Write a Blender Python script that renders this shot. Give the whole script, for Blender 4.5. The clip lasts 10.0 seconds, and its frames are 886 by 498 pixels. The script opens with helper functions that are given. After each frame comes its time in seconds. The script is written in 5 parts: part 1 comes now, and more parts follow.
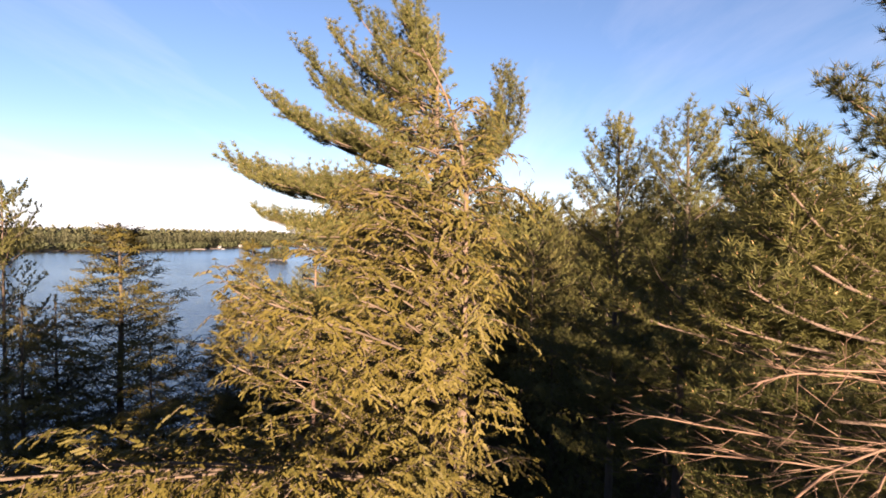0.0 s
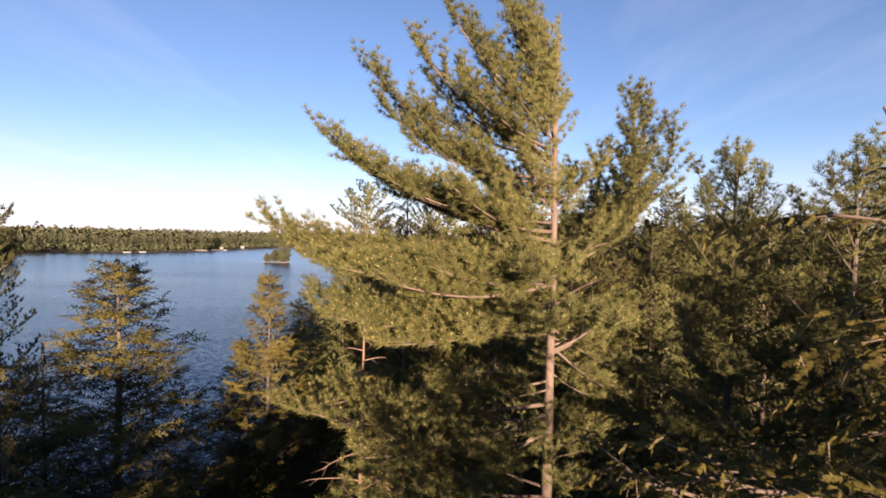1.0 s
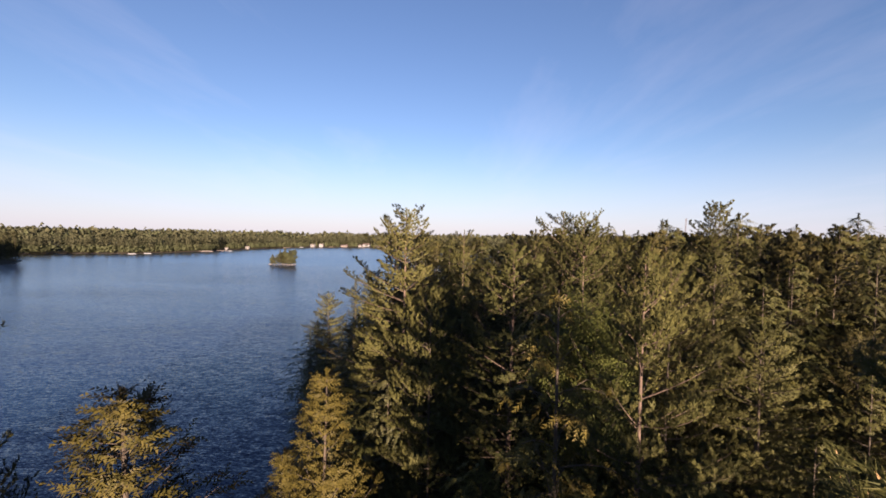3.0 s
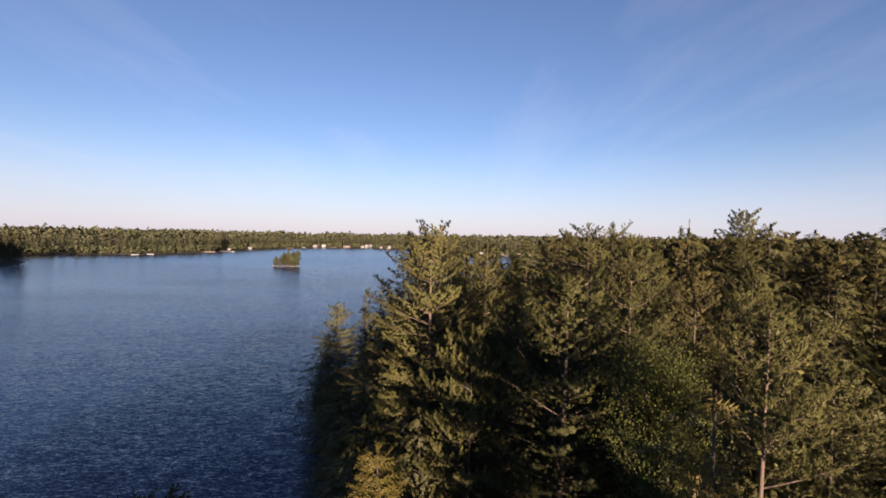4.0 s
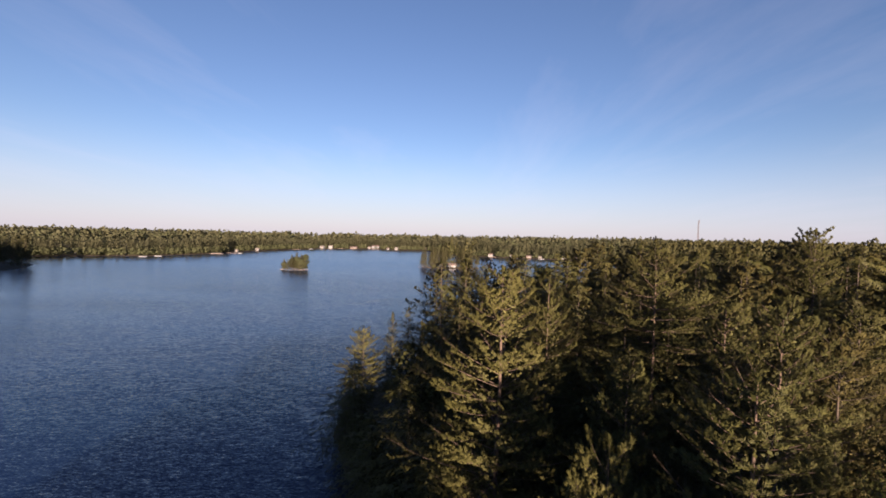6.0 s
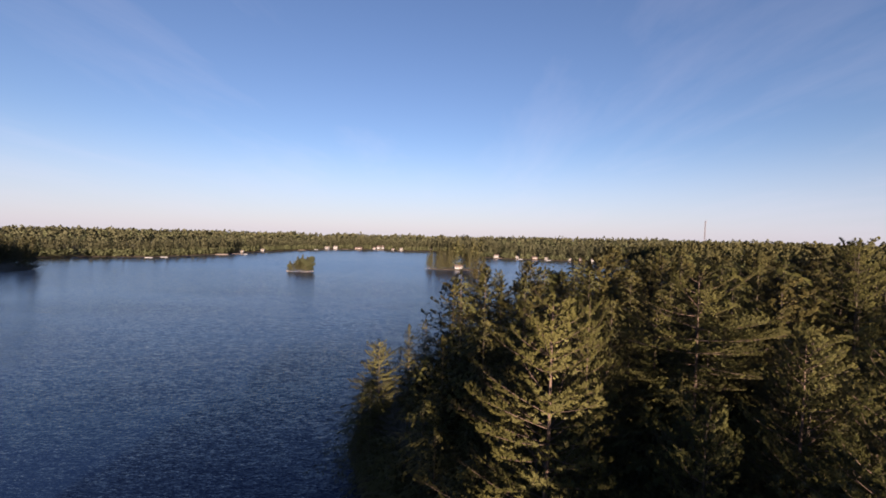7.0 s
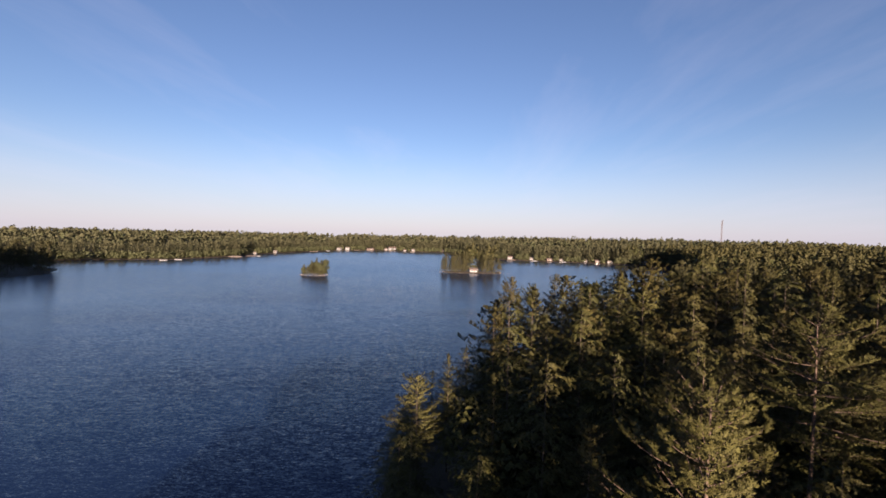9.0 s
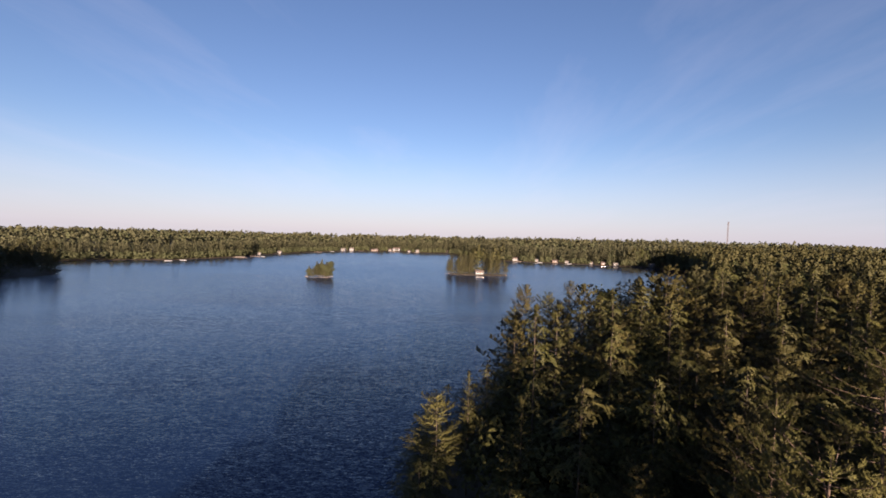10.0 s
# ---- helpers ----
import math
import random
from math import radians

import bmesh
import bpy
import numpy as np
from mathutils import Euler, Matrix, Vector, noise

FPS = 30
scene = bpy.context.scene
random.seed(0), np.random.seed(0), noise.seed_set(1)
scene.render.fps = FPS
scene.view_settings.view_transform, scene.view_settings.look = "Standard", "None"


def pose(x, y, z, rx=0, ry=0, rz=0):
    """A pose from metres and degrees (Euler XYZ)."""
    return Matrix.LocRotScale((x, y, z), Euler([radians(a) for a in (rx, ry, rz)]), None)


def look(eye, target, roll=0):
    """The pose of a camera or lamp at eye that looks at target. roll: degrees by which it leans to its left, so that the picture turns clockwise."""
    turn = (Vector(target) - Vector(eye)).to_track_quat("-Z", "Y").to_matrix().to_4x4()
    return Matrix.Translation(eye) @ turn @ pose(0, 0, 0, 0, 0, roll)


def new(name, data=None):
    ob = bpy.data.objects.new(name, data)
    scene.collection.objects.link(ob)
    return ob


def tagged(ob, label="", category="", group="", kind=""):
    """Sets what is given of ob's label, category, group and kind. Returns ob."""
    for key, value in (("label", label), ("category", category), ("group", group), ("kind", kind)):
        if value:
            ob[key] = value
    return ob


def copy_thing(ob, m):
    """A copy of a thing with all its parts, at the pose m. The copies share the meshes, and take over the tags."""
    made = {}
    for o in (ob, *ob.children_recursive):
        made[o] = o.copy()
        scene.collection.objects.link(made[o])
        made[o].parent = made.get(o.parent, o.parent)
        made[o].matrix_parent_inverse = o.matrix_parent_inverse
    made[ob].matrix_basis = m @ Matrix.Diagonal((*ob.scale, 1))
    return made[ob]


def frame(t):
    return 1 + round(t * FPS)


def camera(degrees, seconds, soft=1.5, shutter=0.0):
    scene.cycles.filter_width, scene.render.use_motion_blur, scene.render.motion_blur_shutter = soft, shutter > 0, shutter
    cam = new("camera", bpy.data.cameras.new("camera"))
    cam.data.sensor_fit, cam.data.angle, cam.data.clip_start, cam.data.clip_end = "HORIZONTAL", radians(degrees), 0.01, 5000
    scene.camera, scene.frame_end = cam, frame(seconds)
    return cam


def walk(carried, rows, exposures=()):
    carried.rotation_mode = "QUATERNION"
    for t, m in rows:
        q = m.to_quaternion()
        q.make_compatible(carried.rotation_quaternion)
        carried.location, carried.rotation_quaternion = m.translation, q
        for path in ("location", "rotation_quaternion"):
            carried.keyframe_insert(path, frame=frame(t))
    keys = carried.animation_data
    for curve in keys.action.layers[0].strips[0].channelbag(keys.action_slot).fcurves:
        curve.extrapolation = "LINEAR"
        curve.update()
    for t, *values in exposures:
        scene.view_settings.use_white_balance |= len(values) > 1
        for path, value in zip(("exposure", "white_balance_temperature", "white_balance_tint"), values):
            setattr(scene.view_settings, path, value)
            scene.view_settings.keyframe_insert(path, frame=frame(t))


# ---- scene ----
cam = camera(94.0, 10.0, soft=1.6, shutter=0.04)
PATH = [
    (0, (-3.84, 0.289, 17.789), (-3.731, 2.285, 17.727), 1.0),
    (0.5, (-4.605, 1.433, 18.362), (-4.498, 3.43, 18.3), 1.0),
    (1, (-5.381, 2.636, 18.951), (-5.278, 4.632, 18.894), 1.3),
    (1.5, (-6.163, 3.799, 19.55), (-6.065, 5.795, 19.489), 1.3),
    (2, (-6.959, 4.971, 20.136), (-6.865, 6.968, 20.075), 1.3),
    (2.5, (-7.647, 5.983, 20.756), (-7.556, 7.98, 20.691), 1.2),
    (4, (-10.029, 8.899, 22.5), (-9.949, 10.896, 22.432), 1.3),
    (4.5, (-10.876, 10.134, 23.087), (-10.801, 12.132, 23.018), 1.2),
    (5, (-11.738, 11.361, 23.662), (-11.668, 13.358, 23.593), 1.3),
    (5.5, (-12.592, 12.616, 24.177), (-12.529, 14.614, 24.108), 1.4),
    (7, (-15.303, 16.143, 25.764), (-15.265, 18.142, 25.694), 1.5),
    (7.5, (-16.121, 17.498, 26.257), (-16.098, 19.496, 26.187), 1.5),
    (8, (-17.09, 18.691, 26.818), (-17.078, 20.69, 26.747), 1.5),
    (8.5, (-18.014, 19.993, 27.361), (-18.015, 21.991, 27.289), 1.4),
    (9, (-18.955, 21.31, 27.917), (-18.964, 23.309, 27.843), 1.4),
    (9.5, (-19.89, 22.612, 28.387), (-19.908, 24.61, 28.314), 1.5),
    (10, (-20.85, 23.555, 29.002), (-20.874, 25.553, 28.928), 1.6),
]
walk(cam, [(t, look(eye, target, roll)) for t, eye, target, roll in PATH],
     [(0, 3.16, 6490, 28), (1, 2.85, 6280, 29), (2.5, 2.56, 6160, 30), (4.5, 2.32, 6170, 31), (10, 2.29, 6190, 31)])

# ---- world, sun, exposure ----
SUN_ELEV, SUN_AZ = 9.5, 171.0          # azimuth clockwise from +y
to_sun = Vector((math.sin(radians(SUN_AZ)) * math.cos(radians(SUN_ELEV)),
                 math.cos(radians(SUN_AZ)) * math.cos(radians(SUN_ELEV)), math.sin(radians(SUN_ELEV))))
world = bpy.data.worlds.new("sky")
world.use_nodes = True
scene.world = world
wt = world.node_tree
wt.nodes.clear()
w_out = wt.nodes.new("ShaderNodeOutputWorld")
w_bg = wt.nodes.new("ShaderNodeBackground")
w_sky = wt.nodes.new("ShaderNodeTexSky")
w_sky.sky_type = "NISHITA"
w_sky.sun_disc = False
w_sky.sun_elevation, w_sky.sun_rotation = radians(SUN_ELEV), radians(SUN_AZ)
w_sky.altitude, w_sky.air_density, w_sky.dust_density, w_sky.ozone_density = 300, 1.0, 0.3, 2.5
w_bg.inputs["Strength"].default_value = 0.0312
# thin cirrus: a flat layer high up, its streaks running away towards the horizon
w_co = wt.nodes.new("ShaderNodeTexCoord")
w_sep = wt.nodes.new("ShaderNodeSeparateXYZ")
wt.links.new(w_co.outputs["Generated"], w_sep.inputs[0])
w_up = wt.nodes.new("ShaderNodeMath"); w_up.operation = "ADD"
w_up.inputs[1].default_value = 0.09
wt.links.new(w_sep.outputs["Z"], w_up.inputs[0])
w_floor = wt.nodes.new("ShaderNodeMath"); w_floor.operation = "MAXIMUM"
w_floor.inputs[1].default_value = 0.05
wt.links.new(w_up.outputs[0], w_floor.inputs[0])
w_three = wt.nodes.new("ShaderNodeCombineXYZ")
for k in range(3):
    wt.links.new(w_floor.outputs[0], w_three.inputs[k])
w_flat = wt.nodes.new("ShaderNodeVectorMath"); w_flat.operation = "DIVIDE"
wt.links.new(w_co.outputs["Generated"], w_flat.inputs[0]); wt.links.new(w_three.outputs[0], w_flat.inputs[1])
w_map = wt.nodes.new("ShaderNodeMapping")
w_map.inputs["Rotation"].default_value = (0.0, 0.0, radians(-9))
w_map.inputs["Scale"].default_value = (0.6, 0.2, 0.0)
w_map.inputs["Location"].default_value = (3.1, 0.4, 0.0)
w_noise = wt.nodes.new("ShaderNodeTexNoise")
w_noise.inputs["Scale"].default_value, w_noise.inputs["Detail"].default_value = 1.5, 7.0
w_noise.inputs["Roughness"].default_value, w_noise.inputs["Distortion"].default_value = 0.6, 0.35
w_ramp = wt.nodes.new("ShaderNodeMapRange")
for k, v in (("From Min", 0.5), ("From Max", 0.88), ("To Min", 0.0), ("To Max", 0.19)):
    w_ramp.inputs[k].default_value = v
w_mix = wt.nodes.new("ShaderNodeMixRGB")
w_mix.inputs["Color2"].default_value = (6.8, 6.4, 6.1, 1)
wt.links.new(w_flat.outputs[0], w_map.inputs["Vector"])
wt.links.new(w_map.outputs["Vector"], w_noise.inputs["Vector"])
wt.links.new(w_noise.outputs["Fac"], w_ramp.inputs["Value"])
wt.links.new(w_ramp.outputs["Result"], w_mix.inputs["Fac"])
wt.links.new(w_sky.outputs["Color"], w_mix.inputs["Color1"])
# pale evening haze low over the horizon
w_low = wt.nodes.new("ShaderNodeMapRange")
w_low.interpolation_type = "SMOOTHERSTEP"
for k, v in (("From Min", -0.03), ("From Max", 0.24), ("To Min", 0.64), ("To Max", 0.0)):
    w_low.inputs[k].default_value = v
w_haze = wt.nodes.new("ShaderNodeMixRGB")
w_haze.inputs["Color2"].default_value = (4.2, 4.5, 5.0, 1)
wt.links.new(w_sep.outputs["Z"], w_low.inputs["Value"])
wt.links.new(w_low.outputs["Result"], w_haze.inputs["Fac"])
wt.links.new(w_mix.outputs["Color"], w_haze.inputs["Color1"])
wt.links.new(w_haze.outputs["Color"], w_bg.inputs["Color"])
wt.links.new(w_bg.outputs["Background"], w_out.inputs["Surface"])

sun_data = bpy.data.lights.new("sun", "SUN")
sun_data.energy, sun_data.angle, sun_data.color = 5.0, radians(0.6), (1.0, 0.77, 0.48)
sun = new("sun", sun_data)
sun.matrix_world = look(to_sun * 200, (0, 0, 0))


# ---- materials ----
def material(name):
    m = bpy.data.materials.new(name)
    m.use_nodes = True
    t = m.node_tree
    return m, t, t.nodes["Principled BSDF"], t.nodes["Material Output"]


def add(t, kind, **inputs):
    n = t.nodes.new("ShaderNode" + kind)
    for k, v in inputs.items():
        n.inputs[k.replace("_", " ")].default_value = v
    return n


def ramp(t, source, stops):
    n = t.nodes.new("ShaderNodeValToRGB")
    while len(n.color_ramp.elements) < len(stops):
        n.color_ramp.elements.new(0.5)
    for e, (p, c) in zip(n.color_ramp.elements, stops):
        e.position, e.color = p, (*c, 1)
    t.links.new(source, n.inputs["Fac"])
    return n


def leaf_material(name, dark, light, gloss=0.55, through_light=0.13, patch=0.6):
    """Needles and leaves: colour by leaf and by patch of the crown, some light passing through."""
    m, t, b, out = material(name)
    geo = t.nodes.new("ShaderNodeNewGeometry")
    info = t.nodes.new("ShaderNodeObjectInfo")
    co = t.nodes.new("ShaderNodeTexCoord")
    nz = add(t, "TexNoise", Scale=patch, Detail=3.0)
    t.links.new(co.outputs["Object"], nz.inputs["Vector"])
    s1 = t.nodes.new("ShaderNodeMath"); s1.operation = "MULTIPLY_ADD"
    s1.inputs[1].default_value, s1.inputs[2].default_value = 0.45, 0.0
    t.links.new(geo.outputs["Random Per Island"], s1.inputs[0])
    s2 = t.nodes.new("ShaderNodeMath"); s2.operation = "MULTIPLY_ADD"
    s2.inputs[1].default_value = 0.45
    t.links.new(nz.outputs["Fac"], s2.inputs[0]); t.links.new(s1.outputs[0], s2.inputs[2])
    s3 = t.nodes.new("ShaderNodeMath"); s3.operation = "MULTIPLY_ADD"
    s3.inputs[1].default_value = 0.25
    t.links.new(info.outputs["Random"], s3.inputs[0]); t.links.new(s2.outputs[0], s3.inputs[2])
    r = ramp(t, s3.outputs[0], ((0.15, dark), (0.95, light)))
    t.links.new(r.outputs["Color"], b.inputs["Base Color"])
    b.inputs["Roughness"].default_value = gloss
    b.inputs["Specular IOR Level"].default_value = 0.09
    # needles too fine to show singly shade as the soft mass that they form
    at = t.nodes.new("ShaderNodeAttribute")
    at.attribute_name = "soft"
    vt = t.nodes.new("ShaderNodeVectorTransform")
    vt.vector_type, vt.convert_from, vt.convert_to = "VECTOR", "OBJECT", "WORLD"
    t.links.new(at.outputs["Vector"], vt.inputs[0])
    lean = t.nodes.new("ShaderNodeVectorMath"); lean.operation = "MULTIPLY_ADD"
    lean.inputs[1].default_value = (0.4, 0.4, 0.4)
    t.links.new(geo.outputs["Normal"], lean.inputs[0]); t.links.new(vt.outputs[0], lean.inputs[2])
    nn = t.nodes.new("ShaderNodeVectorMath"); nn.operation = "NORMALIZE"
    t.links.new(lean.outputs[0], nn.inputs[0])
    t.links.new(nn.outputs[0], b.inputs["Normal"])
    tr = t.nodes.new("ShaderNodeBsdfTranslucent")
    t.links.new(r.outputs["Color"], tr.inputs["Color"])
    mix = t.nodes.new("ShaderNodeMixShader")
    mix.inputs["Fac"].default_value = through_light
    t.links.new(b.outputs[0], mix.inputs[1]); t.links.new(tr.outputs[0], mix.inputs[2])
    t.links.new(mix.outputs[0], out.inputs["Surface"])
    return m


def rough_material(name, dark, light, scale, rough=0.85, bump=0.5, stretch=(1, 1, 1), detail=8.0, fine=9.0):
    """Noise at two scales between two colours, with relief."""
    m, t, b, out = material(name)
    co = t.nodes.new("ShaderNodeTexCoord")
    mp = t.nodes.new("ShaderNodeMapping")
    mp.inputs["Scale"].default_value = stretch
    t.links.new(co.outputs["Object"], mp.inputs["Vector"])
    n1 = add(t, "TexNoise", Scale=scale, Detail=detail, Roughness=0.65)
    n2 = add(t, "TexNoise", Scale=scale * fine, Detail=4.0)
    for n in (n1, n2):
        t.links.new(mp.outputs["Vector"], n.inputs["Vector"])
    mx = t.nodes.new("ShaderNodeMath"); mx.operation = "MULTIPLY_ADD"
    mx.inputs[1].default_value = 0.4
    t.links.new(n2.outputs["Fac"], mx.inputs[0])
    sc = t.nodes.new("ShaderNodeMath"); sc.operation = "MULTIPLY"
    sc.inputs[1].default_value = 0.6
    t.links.new(n1.outputs["Fac"], sc.inputs[0]); t.links.new(sc.outputs[0], mx.inputs[2])
    r = ramp(t, mx.outputs[0], ((0.3, dark), (0.7, light)))
    t.links.new(r.outputs["Color"], b.inputs["Base Color"])
    b.inputs["Roughness"].default_value = rough
    bp = add(t, "Bump", Strength=bump, Distance=0.05)
    t.links.new(mx.outputs[0], bp.inputs["Height"])
    t.links.new(bp.outputs[0], b.inputs["Normal"])
    return m


PINE = leaf_material("pine_needles", (0.027, 0.034, 0.0105), (0.083, 0.079, 0.026))
PINE_MID = leaf_material("pine_needles_green", (0.0255, 0.032, 0.011), (0.080, 0.077, 0.025))
PINE_DEEP = leaf_material("pine_needles_deep", (0.0222, 0.0257, 0.0100), (0.070, 0.0614, 0.0208))
HEMLOCK = leaf_material("hemlock_needles", (0.0266, 0.0266, 0.0066), (0.0780, 0.0631, 0.0158), patch=1.5)
SPRUCE = leaf_material("spruce_needles", (0.0208, 0.0257, 0.0100), (0.0656, 0.0606, 0.0208))
CEDAR = leaf_material("cedar_sprays", (0.0232, 0.0291, 0.0100), (0.0622, 0.0614, 0.0191))
BROAD = leaf_material("broad_leaves", (0.024, 0.033, 0.010), (0.078, 0.086, 0.023), gloss=0.45)
# far leaves: paler, narrower colours that stand in for distance haze
WOODS = leaf_material("far_woods_hazed_leaves", (0.056, 0.061, 0.035), (0.080, 0.082, 0.047), patch=0.06, through_light=0.42)
WOODS_GREEN = leaf_material("far_broad_hazed_leaves", (0.052, 0.063, 0.033), (0.074, 0.083, 0.043), patch=0.06, through_light=0.42)
WOODS_NEAR = leaf_material("forest_canopy_leaves", (0.026, 0.029, 0.012), (0.066, 0.063, 0.026), patch=0.09, through_light=0.3)
WOODS_NEAR_GREEN = leaf_material("canopy_broad_leaves", (0.024, 0.031, 0.012), (0.056, 0.063, 0.024), patch=0.09, through_light=0.3)
BARK_PINE = rough_material("pine_bark", (0.0296, 0.0208, 0.0152), (0.0968, 0.0672, 0.0512), 6, bump=0.8, stretch=(1, 1, 0.35))
BARK_DARK = rough_material("dark_bark", (0.0168, 0.0128, 0.0096), (0.0560, 0.0424, 0.0312), 5, bump=0.8, stretch=(1, 1, 0.35))
TWIG = rough_material("twig_bark", (0.0280, 0.0200, 0.0144), (0.0848, 0.0608, 0.0432), 12, bump=0.3)
DEAD = rough_material("dead_twigs", (0.0563, 0.0307, 0.0198), (0.1184, 0.0762, 0.0538), 12, bump=0.3)
BUD = leaf_material("pollen_cones", (0.15, 0.095, 0.045), (0.27, 0.18, 0.09), through_light=0.1)
GROUND = rough_material("forest_floor", (0.0128, 0.0104, 0.0064), (0.0464, 0.0360, 0.0208), 0.7, bump=0.6)
ROCK = rough_material("shore_rock", (0.0576, 0.0512, 0.0448), (0.1664, 0.1472, 0.1280), 1.2, bump=0.6)
WHITE = rough_material("white_siding", (0.10, 0.110, 0.124), (0.135, 0.148, 0.166), 3, rough=0.6, bump=0.1)
BROWN = rough_material("brown_siding", (0.06, 0.042, 0.033), (0.105, 0.078, 0.062), 3, rough=0.7, bump=0.1)
ROOF_GREY = rough_material("grey_shingles", (0.08, 0.075, 0.07), (0.16, 0.15, 0.14), 4, bump=0.3)
ROOF_RED = rough_material("red_brown_shingles", (0.045, 0.034, 0.031), (0.085, 0.062, 0.055), 4, bump=0.3)
PLANK = rough_material("weathered_dock_planks", (0.128, 0.104, 0.088), (0.256, 0.216, 0.184), 4, bump=0.2)
STEEL = rough_material("painted_steel", (0.05, 0.035, 0.035), (0.09, 0.065, 0.06), 2, rough=0.5, bump=0.1)


def glass_material():
    m, t, b, out = material("dark_window_glass")
    b.inputs["Base Color"].default_value = (0.03, 0.035, 0.04, 1)
    b.inputs["Roughness"].default_value = 0.08
    return m


GLASS = glass_material()


def water_material():
    m, t, b, out = material("lake_water")
    co = t.nodes.new("ShaderNodeTexCoord")
    b.inputs["IOR"].default_value = 1.33
    # wind lanes: long patches of calmer and rougher water
    mp = t.nodes.new("ShaderNodeMapping")
    mp.inputs["Rotation"].default_value = (0, 0, radians(12))
    mp.inputs["Scale"].default_value = (0.006, 0.022, 1)
    t.links.new(co.outputs["Object"], mp.inputs["Vector"])
    lanes = add(t, "TexNoise", Scale=1.0, Detail=5.0, Roughness=0.55, Distortion=0.6)
    t.links.new(mp.outputs["Vector"], lanes.inputs["Vector"])
    calm = add(t, "MapRange", From_Min=0.35, From_Max=0.7, To_Min=1.2, To_Max=0.6)
    t.links.new(lanes.outputs["Fac"], calm.inputs["Value"])
    # wavelets across the wind, long and short: each tilts the surface by its own slope
    wv = t.nodes.new("ShaderNodeMapping")
    wv.inputs["Rotation"].default_value = (0, 0, radians(-20))
    wv.inputs["Scale"].default_value = (0.3, 1.0, 1)
    t.links.new(co.outputs["Object"], wv.inputs["Vector"])
    total = None
    for size, slope in ((0.25, 0.03), (1.1, 0.14), (4.0, 0.45), (12.0, 0.7)):
        w = add(t, "TexNoise", Scale=size, Detail=2.0, Roughness=0.5, Distortion=0.3)
        t.links.new(wv.outputs["Vector"], w.inputs["Vector"])
        tilt = t.nodes.new("ShaderNodeVectorMath"); tilt.operation = "MULTIPLY_ADD"
        tilt.inputs[1].default_value = (slope * 0.5, slope, 0)
        tilt.inputs[2].default_value = (-slope * 0.25, -slope * 0.5, 0)
        t.links.new(w.outputs["Color"], tilt.inputs[0])
        if total is None:
            total = tilt
        else:
            su = t.nodes.new("ShaderNodeVectorMath"); su.operation = "ADD"
            t.links.new(total.outputs[0], su.inputs[0]); t.links.new(tilt.outputs[0], su.inputs[1])
            total = su
    # far out the water is smoother, and low over it only the near faces of the wavelets show
    sep = t.nodes.new("ShaderNodeSeparateXYZ")
    t.links.new(co.outputs["Object"], sep.inputs[0])
    windy = add(t, "MapRange", From_Min=110.0, From_Max=330.0, To_Min=1.0, To_Max=0.5)
    t.links.new(sep.outputs["Y"], windy.inputs["Value"])
    gust = t.nodes.new("ShaderNodeMath"); gust.operation = "MULTIPLY"
    t.links.new(calm.outputs["Result"], gust.inputs[0]); t.links.new(windy.outputs["Result"], gust.inputs[1])
    by_lane = t.nodes.new("ShaderNodeVectorMath"); by_lane.operation = "SCALE"
    t.links.new(total.outputs[0], by_lane.inputs[0]); t.links.new(gust.outputs[0], by_lane.inputs["Scale"])
    lean = add(t, "MapRange", From_Min=90.0, From_Max=330.0, To_Min=0.0, To_Max=1.0)
    t.links.new(sep.outputs["Y"], lean.inputs["Value"])
    rise = t.nodes.new("ShaderNodeVectorMath"); rise.operation = "MULTIPLY_ADD"
    rise.inputs[0].default_value = (0.02, -0.06, 0)
    t.links.new(lean.outputs["Result"], rise.inputs[1])
    upright = t.nodes.new("ShaderNodeVectorMath"); upright.operation = "ADD"
    upright.inputs[1].default_value = (0, 0, 1)
    t.links.new(by_lane.outputs[0], upright.inputs[0]); t.links.new(upright.outputs[0], rise.inputs[2])
    nn = t.nodes.new("ShaderNodeVectorMath"); nn.operation = "NORMALIZE"
    t.links.new(rise.outputs[0], nn.inputs[0]); t.links.new(nn.outputs[0], b.inputs["Normal"])
    b.inputs["Base Color"].default_value = (0.003, 0.010, 0.036, 1)
    b.inputs["Specular Tint"].default_value = (0.90, 0.98, 1.08, 1)
    b.inputs["Roughness"].default_value = 0.06
    return m


WATER = water_material()


# ---- mesh helpers ----
def tri_mesh(name, V, F, mat, smooth=False, soft=None):
    """A mesh from arrays of corners and triangles."""
    V, F = np.asarray(V, np.float32), np.asarray(F, np.int32)
    me = bpy.data.meshes.new(name)
    me.vertices.add(len(V)); me.vertices.foreach_set("co", V.ravel())
    me.loops.add(F.size); me.loops.foreach_set("vertex_index", F.ravel())
    me.polygons.add(len(F))
    me.polygons.foreach_set("loop_start", np.arange(0, F.size, 3, dtype=np.int32))
    me.polygons.foreach_set("loop_total", np.full(len(F), 3, dtype=np.int32))
    me.polygons.foreach_set("use_smooth", np.full(len(F), smooth, dtype=bool))
    me.update(calc_edges=True)
    me.materials.append(mat)
    if soft is not None:
        at = me.attributes.new("soft", "FLOAT_VECTOR", "POINT")
        at.data.foreach_set("vector", np.asarray(soft, np.float32).ravel())
    return me


